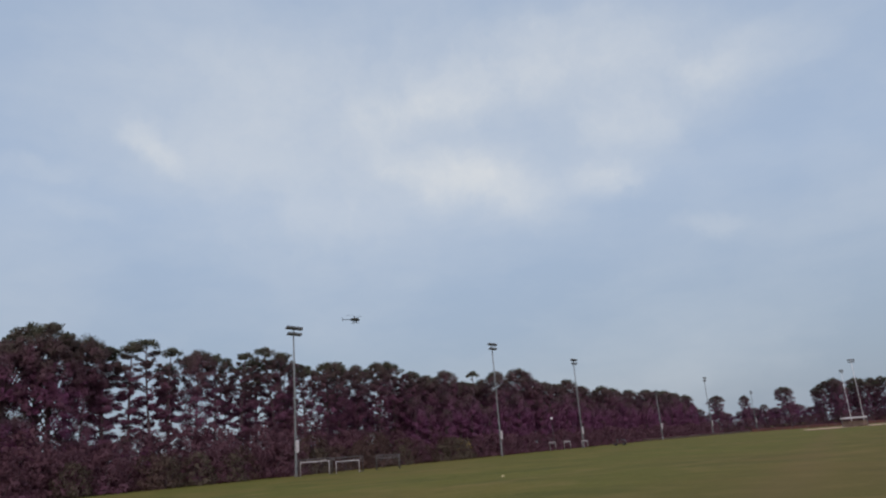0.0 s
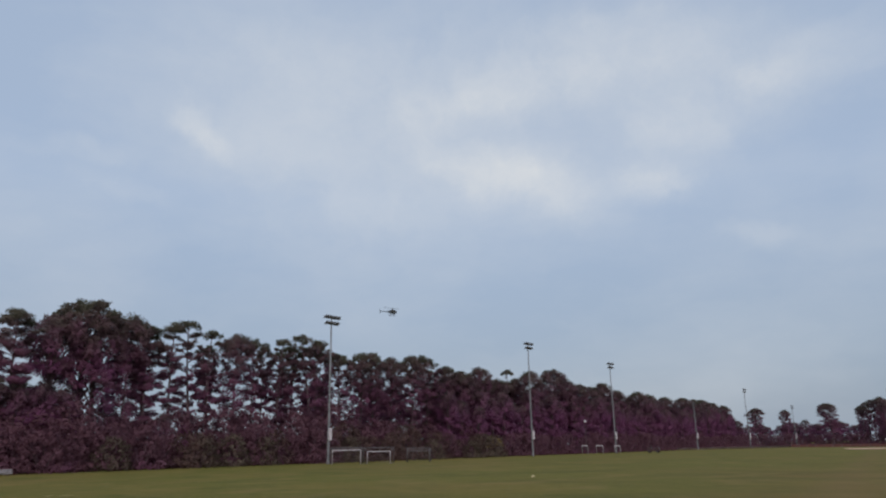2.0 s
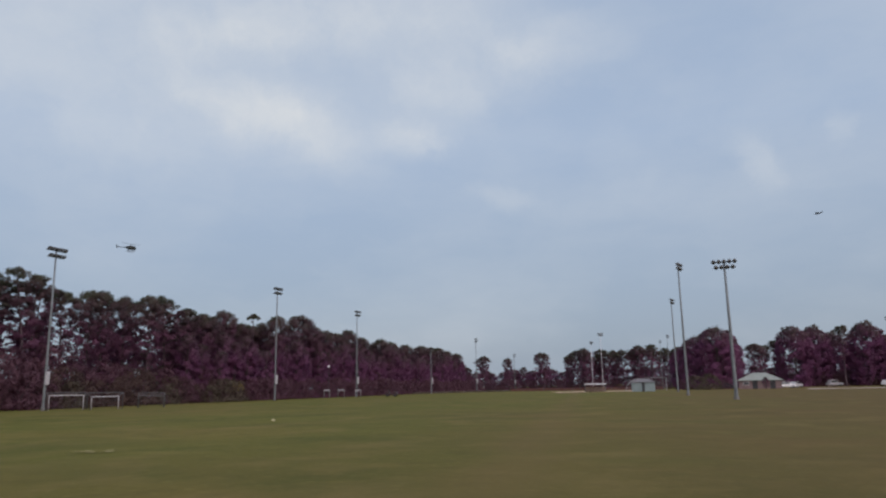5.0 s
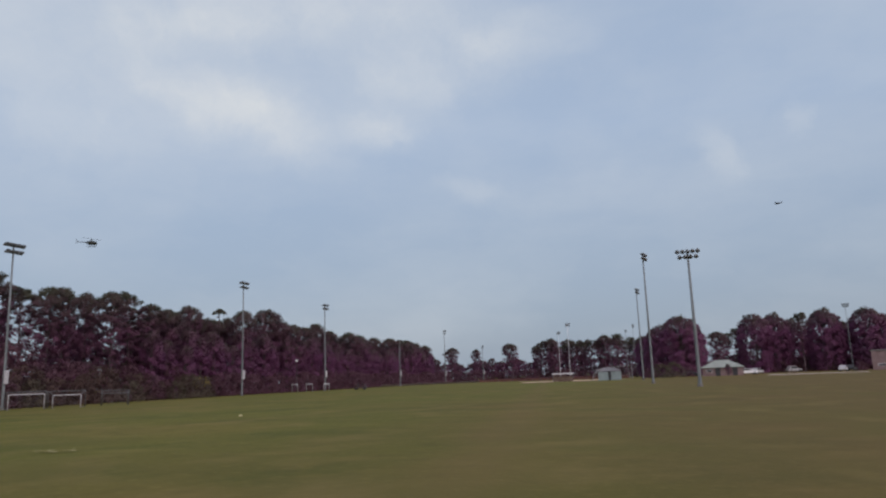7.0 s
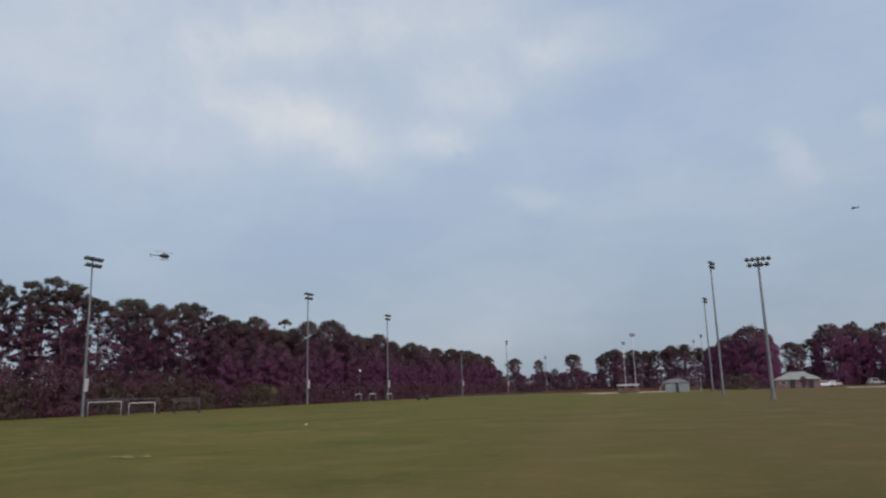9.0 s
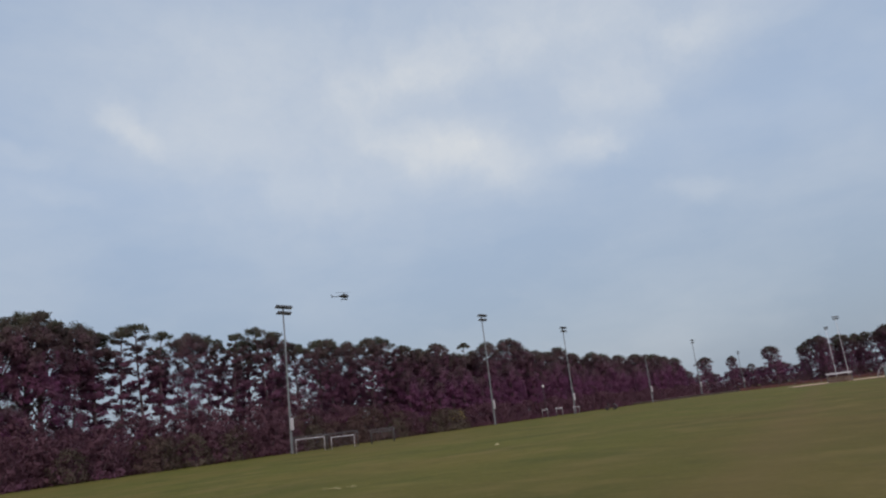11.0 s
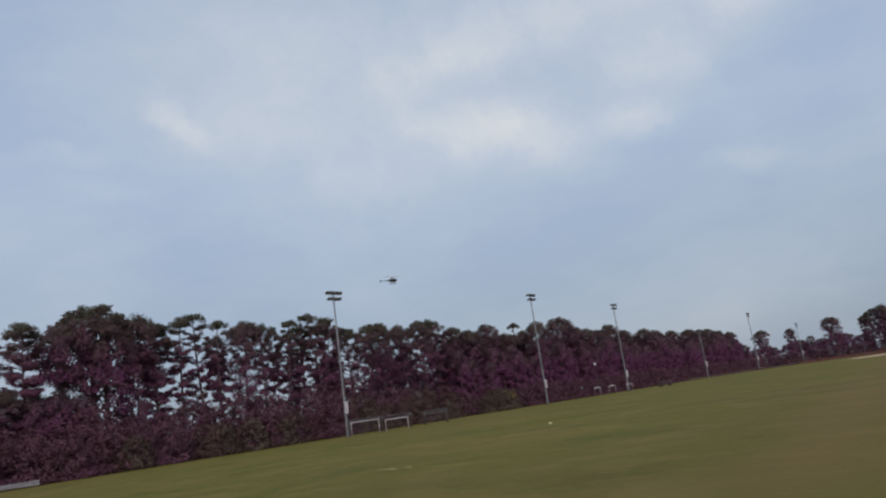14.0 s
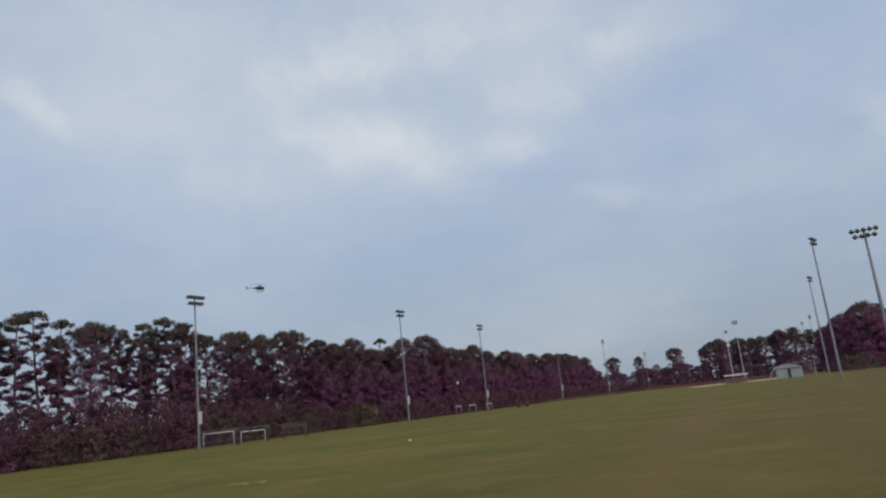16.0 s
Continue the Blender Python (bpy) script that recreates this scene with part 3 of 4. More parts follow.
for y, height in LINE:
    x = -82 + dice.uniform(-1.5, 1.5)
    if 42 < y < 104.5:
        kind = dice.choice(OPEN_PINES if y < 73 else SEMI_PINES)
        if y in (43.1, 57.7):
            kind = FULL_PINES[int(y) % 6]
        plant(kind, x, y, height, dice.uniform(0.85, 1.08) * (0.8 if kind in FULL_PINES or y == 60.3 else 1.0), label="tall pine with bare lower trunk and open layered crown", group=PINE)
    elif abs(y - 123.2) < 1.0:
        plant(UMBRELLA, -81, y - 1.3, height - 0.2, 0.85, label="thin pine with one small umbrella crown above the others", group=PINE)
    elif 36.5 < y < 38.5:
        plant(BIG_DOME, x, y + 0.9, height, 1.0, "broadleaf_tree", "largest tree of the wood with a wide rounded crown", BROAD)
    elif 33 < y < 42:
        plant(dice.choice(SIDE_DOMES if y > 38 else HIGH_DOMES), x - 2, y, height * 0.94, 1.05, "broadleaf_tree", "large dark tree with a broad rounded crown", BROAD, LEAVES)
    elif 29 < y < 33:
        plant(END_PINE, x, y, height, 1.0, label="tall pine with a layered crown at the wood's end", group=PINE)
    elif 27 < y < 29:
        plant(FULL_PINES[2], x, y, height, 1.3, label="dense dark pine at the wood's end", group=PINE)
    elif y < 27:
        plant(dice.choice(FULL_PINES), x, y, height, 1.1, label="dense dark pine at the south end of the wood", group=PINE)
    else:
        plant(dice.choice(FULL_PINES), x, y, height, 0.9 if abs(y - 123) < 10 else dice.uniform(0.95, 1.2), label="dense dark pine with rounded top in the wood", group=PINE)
FAR_TREES = [(15.7, 300, 13.8), (13.7, 320, 13.6), (12.5, 320, 9.6), (10.9, 300, 14.6), (8.9, 330, 13.9), (7.7, 310, 16.4), (6.7, 330, 16.7), (5.5, 330, 15.6), (3.8, 320, 17.4), (2.7, 300, 16.9), (1.7, 320, 16.3)]
# the broad trees of the east side: bearing, distance, height, width of the crown
EAST_TREES = [(0.4, 236, 12.6, 10.0), (-0.6, 218, 14.2, 11.5), (-1.95, 215, 16.2, 12.5), (-2.8, 222, 14.2, 8.0), (-7.1, 236, 16.9, 11.5), (-8.4, 240, 17.0, 10.5), (-9.5, 246, 15.4, 10.0), (-11.6, 240, 17.4, 12.0), (-12.6, 248, 14.4, 9.0), (-14.3, 240, 16.9, 12.0), (-15.6, 246, 15.0, 12.0), (-17.2, 244, 16.5, 12.0)]
EAST_PINES = [(-5.1, 236, 12.0, 1.2), (-5.7, 238, 13.6, 1.2), (-6.1, 244, 13.2, 1.0), (-10.15, 232, 16.7, 0.9), (-5.0, 240, 11.5, 0.9)]

for y, height in ((68.6, 16.6), (75.9, 16.2), (88.4, 15.9), (95.3, 16.4), (67.2, 15.4), (70.6, 16.2), (98.6, 15.6), (102.4, 15.4)):
    plant(dice.choice(OPEN_PINES), -85 + dice.uniform(-1.0, 1.0), y, height, 0.95, label="tall pine with an open crown behind the front row", group=PINE)
for y, height in ((117.6, 15.0), (120.6, 14.7), (124.0, 14.9), (127.4, 14.8)):
    plant(dice.choice(FULL_PINES), -86.5 + dice.uniform(-1.0, 1.0), y * 1.05, height, 1.15, label="dense dark pine behind the front row", group=PINE)
for y, height in ((31.5, 9.6), (34.0, 9.2)):
    plant(dice.choice(FULL_PINES), -87.0, y * 1.06, height, 1.1, label="dense dark pine behind the front row", group=PINE)
# rows behind, thick from the goals onward and again at the south end
for row, depth in enumerate((-89, -96, -104)):
    y = -42.0
    while y < 262:
        y += dice.uniform(3.2, 5.2)
        q = y * -82 / depth
        if 21 < q < 71 or (71 <= q < 99 and dice.random() < 0.4):
            continue
        low = 1.0 if not 71 <= q < 99 else (0.86, 0.62, 0.5)[row]
        front = min(LINE, key=lambda t: abs(t[0] - y))[1]
        if abs(q - 123) < 6 or (row == 2 and q > 110):
            continue
        limit = front * (0.96 if y > 98 else 0.90) + 0.02 * (-82 - depth)
        if dice.random() < 0.55:
            plant(dice.choice(DEEP_PINES), depth + dice.uniform(-2, 2), y, limit * dice.uniform(0.90, 1.0) * low, 1.2, label="dense dark pine deeper in the wood", group="pines of the west wood")
        else:
            plant(dice.choice(DEEP_DOMES), depth + dice.uniform(-2, 2), y, limit * dice.uniform(0.86, 0.98) * low, 1.15, "broadleaf_tree", "dark broad-crowned tree deeper in the wood", "trees of the west wood", LEAVES)
# south of the picture the wood goes on
for k in range(10):
    plant(dice.choice(DEEP_DOMES), -82 + dice.uniform(-2, 2), 14 - 6 * k, dice.uniform(12, 14), 1.1, "broadleaf_tree", "large dark tree with a broad rounded crown", "trees of the west wood", LEAVES)
# low trees close the view under the crowns at the south end
y = 6.0
while y < 45:
    y += dice.uniform(2.4, 3.6)
    plant(dice.choice(YOUNG), -84.5 + dice.uniform(-1.2, 1.2), y, dice.uniform(6.3, 7.8) * (1.14 if y < 38 else 0.9), 1.4, "young_tree", "young dark tree filling the edge of the wood", "young trees of the west wood", LEAVES)
# young trees between the front trunks fill the wall of leaves beyond the goals
y = 98.0
while y < 250:
    y += dice.uniform(2.6, 4.2)
    plant(dice.choice(YOUNG), -79.5 + dice.uniform(-1.2, 1.2), y, dice.uniform(8.5, 12.5), 1.0, "young_tree", "young dark tree filling the edge of the wood", "young trees of the west wood", LEAVES)
for y in (86.0, 90.5, 95.0, 99.0, 103.0, 107.0):
    plant(dice.choice(YOUNG), -82.5 + dice.uniform(-0.8, 0.8), y, dice.uniform(5.6, 6.8), 1.25, "young_tree", "young dark tree filling the edge of the wood", "young trees of the west wood", LEAVES)
# undergrowth at the foot of the wood
y = -45.0
while y < 262:
    y += dice.uniform(2.0, 3.2)
    tall = dice.uniform(3.6, 5.6) if y < 90 else dice.uniform(3.0, 4.6)
    olive = 46 < y < 112 and int(y * 7) % 5 < 3
    shrub(-76.2 + dice.uniform(-1.0, 0.8), y, tall, dice.uniform(0.95, 1.25), DIM_SHRUB if olive else None, "dull olive shrub at the edge of the wood" if olive else "")
    if y < 80 or dice.random() < 0.5:
        shrub(-80.5 + dice.uniform(-1.5, 1.5), y + 1.2, tall * (dice.uniform(1.4, 1.75) if 45 < y < 80 else dice.uniform(1.15, 1.5)), 1.05)
y = -20.0
while y < 100:
    y += dice.uniform(2.6, 3.8)
    shrub(-95 + dice.uniform(-2, 2), y, dice.uniform(3.4, 4.6), 1.7, None, "dark undergrowth deep in the wood")
for y, h in ((38.5, 3.6), (49.0, 3.4), (53.2, 3.9), (58.0, 3.7), (72.5, 3.6), (90.5, 3.2), (101.0, 3.0), (104.5, 4.0)):
    shrub(-74.6, y, h, 1.05, PALE_SHRUB, "lighter olive shrub in front of the dark wood")
ob = shrub(-74.2, 107.0, 3.8, 1.0, PALE_SHRUB, "olive shrub dotted with yellow blossom")
bm = bmesh.new()
for k in range(60):
    a, q = dice.uniform(0, 6.28), dice.uniform(0.45, 1.0)
    c = Vector((1.9 * math.cos(a) * math.sqrt(1.05 - q * q * 0.9), 1.9 * math.sin(a) * math.sqrt(1.05 - q * q * 0.9), 4.0 * q))
    bmesh.ops.create_icosphere(bm, subdivisions=1, radius=dice.uniform(0.05, 0.11), matrix=Matrix.Translation(c))
part("blossom", bm, YELLOW, ob, "small yellow blossoms")

# far side: single trees, then the woods of the north and east; bearing, distance, height
for k, (az, d, height) in enumerate(FAR_TREES):
    p = bearing(az, d)
    if k == 1:
        plant(FULL_PINES[1], p.x, p.y, height, 0.85, label="slim leaning pine standing alone", group="far trees")
    elif k == 2:
        plant(DOMES[1], p.x, p.y, height, 1.35, "broadleaf_tree", "low round-topped tree standing apart", "far trees")
    elif k == 3:
        plant(FULL_PINES[4], p.x, p.y, height, 1.35, label="broad full pine standing apart", group="far trees")
    elif k in (0, 4):
        plant(CAPPED[k % 3], p.x, p.y, height, 1.3, label="pine with a wide flat crown standing apart", group="far trees")
    else:
        plant(dice.choice(FAR_PINES + FULL_PINES[:2]), p.x, p.y, height, 1.15, label="dark pine in the far wood", group="far trees")
for az, d, height, wide in EAST_TREES:
    p = bearing(az, d)
    plant(dice.choice(WIDE_DOMES), p.x, p.y, height, wide / 12.5 * 16 / height, "broadleaf_tree", "broad dark tree with leaves down to the ground behind the road", "far trees", LEAVES)
for az, d, height, wide in EAST_PINES:
    p = bearing(az, d)
    plant(dice.choice(FAR_PINES), p.x, p.y, height, wide, label="pine with an open crown behind the small house", group="far trees")
p = bearing(-4.45, 230)
plant(FULL_PINES[3], p.x, p.y, 12.4, 1.3, label="dense round-topped pine behind the small house", group="far trees")
for k in range(54):
    az = 17.0 - 36.0 * k / 53 + dice.uniform(-0.3, 0.3)
    low = 8.6 if az > 9 else (9.6 if az > 1.0 else (6.8 if -6.6 < az < -3.4 else 11.5))
    p = bearing(az, (345 if az > 1 else 275) + dice.uniform(-8, 8))
    plant(dice.choice(DEEP_DOMES), p.x, p.y, low * dice.uniform(0.85, 1.1), 2.4 if az > 9 else 1.6, "broadleaf_tree", "low dark tree closing the far side", "far trees", LEAVES)
for k in range(26):
    az = 9.0 - 8.5 * k / 25
    p = bearing(az, 322 + dice.uniform(-6, 6))
    plant(dice.choice(FAR_PINES), p.x, p.y, dice.uniform(13.5, 16.6), 1.0, label="slender pine in the far wood", group="far trees")
for k in range(50):
    az = 17.5 - 37.0 * k / 49
    p = bearing(az, (318 if az > 1 else 245) + dice.uniform(-6, 6))
    shrub(p.x, p.y, dice.uniform(4.0, 5.4), 2.0, None, "dark undergrowth along the far wood", "far undergrowth")
# all round behind the standing place, so that the field is closed
for k in range(60):
    az = -24 - 205 * k / 59
    p = bearing(az, 270 + dice.uniform(-20, 20))
    plant(dice.choice(DEEP_DOMES), p.x, p.y, dice.uniform(13, 17), 1.7, "broadleaf_tree", "broad dark tree round the field", "far trees", LEAVES)

# low outliers: the last tree of the west wood, and one more cap in its front row
plant(FULL_PINES[0], -82, 270, 8.9, 1.5, label="low round pine at the far end of the wood", group=PINE)
for y, height, wide in ((91.0, 16.5, 0.72), (123.0, 14.8, 0.8), (129.5, 15.3, 0.7), (164.0, 15.4, 1.1)):
    plant(FULL_PINES[5], -84, y, height, wide, label="tall pine with rounded top behind the front row", group=PINE)
for y, height, wide in ((46.6, 16.7, 0.9), (64.6, 16.4, 0.55), (55.4, 15.2, 0.6)):
    plant(END_PINE, -84.5, y, height, wide, label="tall pine with a high open crown behind the front row", group=PINE)
for y, height in ((31.0, 8.3), (33.4, 8.8), (35.6, 8.4), (47.5, 5.9), (50.5, 6.2)):
    plant(YOUNG[int(y) % 4], -80.6, y, height, 1.15, "young_tree", "young dark tree filling the edge of the wood", "young trees of the west wood", LEAVES)

# ---- floodlight poles ----
def flood(parent, where, round_shell, turn=0.0):
    """A floodlight: shell, yoke and glass, aimed down."""
    bm = bmesh.new()
    if round_shell:
        tube(bm, [(0, 0, -0.2), (0, 0, -0.14), (0, 0, 0.0), (0, 0, 0.15)], [0.08, 0.16, 0.195, 0.205], 14)
    else:
        box(bm, (-0.22, -0.20, -0.11), (0.22, 0.20, 0.09), 0.03)
        box(bm, (-0.24, -0.25, 0.05), (0.24, 0.22, 0.11), 0.015)
    lamp = part("floodlight", bm, LAMP_SHELL, parent, "", Matrix.LocRotScale(Vector(where), Euler((radians(-115 if round_shell else -30), 0, radians(turn))), None))
    bm = bmesh.new()
    if round_shell:
        bmesh.ops.create_cone(bm, cap_ends=True, segments=14, radius1=0.19, radius2=0.19, depth=0.03, matrix=Matrix.Translation((0, 0, 0.165)))
    else:
        box(bm, (-0.19, -0.17, -0.130), (0.19, 0.17, -0.112))
    part("glass", bm, LAMP_GLASS, lamp)
    return lamp


def light_pole(where, height, turn, round_shell, rows, radius=0.21, box_at=3.0, label="", span=2.8, steel=STEEL):
    ob = thing("light_pole", where, turn, label, "light pole", "floodlight poles")
    bm = bmesh.new()
    hs = (-0.3, 0.05, height * 0.5, height)
    tube(bm, [(0, 0, h) for h in hs], [radius * 1.08, radius, radius * 0.75, radius * 0.5], 14)
    part("pole", bm, steel, ob, "", None, True)
    bm = bmesh.new()
    tube(bm, [(0, 0, -0.1), (0, 0, 0.22), (0, 0, 0.30)], [radius * 1.5, radius * 1.45, radius * 1.25], 14)
    part("footing", bm, CONCRETE, ob, "round concrete footing")
    for k, count in enumerate(rows):
        z = height - 0.15 - k * (0.58 if round_shell else 0.78)
        wide = span * (1.0 if k == 0 else 0.86)
        bm = bmesh.new()
        box(bm, (-wide / 2, -0.06, z - 0.06), (wide / 2, 0.06, z + 0.06), 0.015)
        part("crossarm", bm, STEEL, ob)
        for j in range(count):
            x = -wide / 2 + wide * (j + 0.5) / count
            flood(ob, (x, -0.22, z + (0.02 if round_shell else 0.12)), round_shell)
    if box_at:
        bm = bmesh.new()
        box(bm, (-0.22, -radius - 0.24, box_at - 0.75), (0.22, -radius + 0.03, box_at + 0.75), 0.03)
        cabinet = part("control_box", bm, WORN_WHITE, ob, "pale metal control box")
        bm = bmesh.new()
        box(bm, (-0.18, -radius - 0.262, box_at - 0.68), (0.18, -radius - 0.24, box_at + 0.68), 0.008)
        part("cover", bm, WORN_WHITE, cabinet)
    return ob


WEST = "tall grey steel pole with two rows of floodlights"
for y, height in ((63.9, 18.55), (112.3, 19.8), (145.5, 18.7), (194.0, 12.8), (240.0, 17.9), (297.0, 14.6)):
    light_pole((-69.7, y, 0), height, 90, False, (5, 4), 0.17, 3.6, WEST + " before the wood")
EAST = "tall grey steel pole with a cluster of round floodlights"
p = bearing(0.3, 107)
light_pole(p, 18.5, 77, True, (5, 5), 0.18, 0, EAST, 2.6)
p = bearing(1.0, 152)
light_pole(p, 18.4, 77, True, (5, 5), 0.18, 0, EAST, 2.6)
p = bearing(-3.02, 79)
light_pole(p, 14.15, -4, True, (5, 4), 0.20, 0, "grey steel pole with round floodlights spread on two bars", 2.55)
for az, d, height, turn, steel in ((7.2, 290, 18.3, 60, PALE_STEEL), (6.45, 243, 18.3, 20, PALE_STEEL), (2.06, 298, 18.3, 80, STEEL), (1.5, 267, 18.3, 75, STEEL), (-13.1, 229, 18.3, 0, STEEL)):
    light_pole(bearing(az, d), height, turn, True, (4, 4), 0.12, 0, "distant grey floodlight pole before the trees", 2.0, steel)


def bright_dot_globe(where, height):
    """A pale globe on a thin post, made up for a bright dot of sky."""
    ob = thing("bright_dot_globe", where, 0, "small pale globe on a thin grey post, standing for a bright dot", "street lamp")
    bm = bmesh.new()
    tube(bm, [(0, 0, -0.1), (0, 0, height - 0.3)], [0.06, 0.045], 8)
    part("post", bm, GREY_TUBE, ob)
    bm = bmesh.new()
    bmesh.ops.create_uvsphere(bm, u_segments=14, v_segments=10, radius=0.25, matrix=Matrix.Translation((0, 0, height)))
    part("globe", bm, WHITE, ob, "pale round globe", None, True)
    bm = bmesh.new()
    tube(bm, [(0, 0, height - 0.36), (0, 0, height - 0.20)], [0.06, 0.13], 10)
    part("collar", bm, GREY_TUBE, ob)


bright_dot_globe(bearing(27.77, 160), 6.6)


# ---- goals ----
def goal(where, turn, width, height, back_height, depth, back_width, front, back, label, net=True):
    """A box goal: front frame, lower rear frame, side rails and net. The mouth faces +y."""
    ob = thing("soccer_goal", where, turn, label, "goal", "goals along the wood")
    for name, w, h, y, mat in (("front_frame", width, height, depth, front), ("rear_frame", back_width, back_height, 0.0, back)):
        bm = bmesh.new()
        tube(bm, [(-w / 2, y, 0), (-w / 2, y, h - 0.06), (-w / 2 + 0.06, y, h), (w / 2 - 0.06, y, h), (w / 2, y, h - 0.06), (w / 2, y, 0)], 0.055, 8)
        part(name, bm, mat, ob, "", None, True)
    for s in (-1, 1):
        bm = bmesh.new()
        tube(bm, [(s * back_width / 2, 0, back_height), (s * width / 2, depth, height)], 0.045, 6)
        part("top_rail", bm, front, ob)
        bm = bmesh.new()
        tube(bm, [(s * back_width / 2, 0, 0.05), (s * width / 2, depth, 0.05)], 0.045, 6)
        part("ground_rail", bm, GREY_TUBE, ob)
    if net:
        bm = bmesh.new()
        n = int(back_width / 0.28)
        for k in range(1, n):
            x = -back_width / 2 + back_width * k / n
            tube(bm, [(x, 0.0, 0.03), (x, 0.0, back_height - 0.05), (x * width / back_width, depth, height - 0.05)], 0.006, 3)
        for k in range(1, 7):
            z = back_height * k / 7
            tube(bm, [(-back_width / 2, 0, z), (back_width / 2, 0, z)], 0.006, 3)
        part("net", bm, NET, ob, "thin grey net")
    return ob


g = bearing(32.45 + 13.65, 92.5)
# front frame in dark grey: shadow behind the goal put into its colour
goal(g, 46 , 3.95, 1.92, 1.64, 1.6, 3.45, GREY_TUBE, WORN_WHITE, "white-framed training goal seen from behind, beside a light pole")
g = bearing(30.0 + 13.65, 92.5)
goal(g, 43.5, 3.75, 1.86, 1.42, 1.6, 2.8, GREY_TUBE, WORN_WHITE, "training goal with white rear frame and grey front frame")
g = bearing(26.95 + 13.65, 95.0)
goal(g, 40, 3.0, 1.72, 1.42, 1.4, 2.8, GREY_TUBE, GREY_TUBE, "dull grey training goal before the shrubs")
for az, w, h in ((27.9, 1.15, 1.66), (26.8, 1.3, 1.62), (25.5, 1.15, 1.52)):
    goal(bearing(az, 156.0), az, w, h, h * 0.9, 0.7, w, WORN_WHITE, GREY_STEEL, "small white practice goal near a light pole", False)


# ---- benches at the foot of the wood ----
def team_bench(where, turn, length):
    ob = thing("team_bench", where, turn, "low aluminium bleacher bench at the foot of the wood", "bench", "benches by the wood")
    for k, (y, z) in enumerate(((0.0, 0.28), (0.5, 0.41), (1.0, 0.54))):
        bm = bmesh.new()
        box(bm, (-length / 2, y - 0.15, z - 0.045), (length / 2, y + 0.15, z), 0.012)
        part("seat_plank", bm, ALUMINIUM, ob)
        bm = bmesh.new()
        box(bm, (-length / 2, y + 0.16, z - 0.16), (length / 2, y + 0.19, z - 0.06), 0.008)
        part("riser", bm, GREY_STEEL, ob)
    for x in (-length * 0.42, 0, length * 0.42):
        bm = bmesh.new()
        tube(bm, [(x, -0.1, 0.03), (x, 1.25, 0.03)], 0.03, 6)
        tube(bm, [(x, -0.05, 0.03), (x, 1.12, 0.48)], 0.03, 6)
        tube(bm, [(x, 1.12, 0.03), (x, 1.12, 0.48)], 0.03, 6)
        part("support", bm, STEEL, ob)


p, q = bearing(71.9, 76), bearing(68.6, 76)
team_bench((p + q) / 2, 70, (p - q).length)
p, q = bearing(76.5, 75.5), bearing(72.3, 75.5)
team_bench((p + q) / 2, 74, (p - q).length)


# ---- far buildings ----
def shelter(where, turn):
    """Players' shelter with a white fascia."""
    ob = thing("dugout_shelter", where, turn, "open team shelter with a thick white roof edge and dark back", "shelter")
    bm = bmesh.new()
    box(bm, (-2.5, -1.1, 1.64), (2.5, 1.1, 1.98), 0.04)
    part("roof", bm, PALE_STEEL, ob)
    for x in (-2.35, 2.35):
        for y in (-0.95, 0.95):
            bm = bmesh.new()
            tube(bm, [(x, y, -0.05), (x, y, 1.73)], 0.05, 8)
            part("post", bm, STEEL, ob)
    bm = bmesh.new()
    box(bm, (-2.3, 0.9, 0.05), (2.3, 0.98, 1.2), 0.01)
    part("back_wall", bm, WOOD, ob)
    bm = bmesh.new()
    box(bm, (-2.1, 0.2, 0.40), (2.1, 0.6, 0.46), 0.01)
    for x in (-1.8, 0, 1.8):
        box(bm, (x - 0.04, 0.25, 0), (x + 0.04, 0.55, 0.41))
    part("bench", bm, WOOD, ob)


shelter(bearing(7.05, 176), 7)


def gable_roof(ob, w, d, eave, ridge, over, mat, hip=0.0):
    """A thick pitched roof with its ridge along x; hip: how far the ridge ends draw in."""
    bm = bmesh.new()
    for lift, back in ((0.0, False), (0.14, True)):
        a = [(-w / 2 - over, -d / 2 - over), (w / 2 + over, -d / 2 - over), (w / 2 + over, d / 2 + over), (-w / 2 - over, d / 2 + over)]
        v = [bm.verts.new((x, y, eave + lift)) for x, y in a]
        r = [bm.verts.new((-w / 2 - over + hip, 0, ridge + lift)), bm.verts.new((w / 2 + over - hip, 0, ridge + lift))]
        for f in ((v[0], v[1], r[1], r[0]), (v[2], v[3], r[0], r[1]), (v[1], v[2], r[1]), (v[3], v[0], r[0])):
            bm.faces.new(f)
        if back:
            for k in range(4):
                bm.faces.new((low[k], low[(k + 1) % 4], v[(k + 1) % 4], v[k]))
        low = v
    bmesh.ops.recalc_face_normals(bm, faces=bm.faces[:])
    return part("roof", bm, mat, ob)


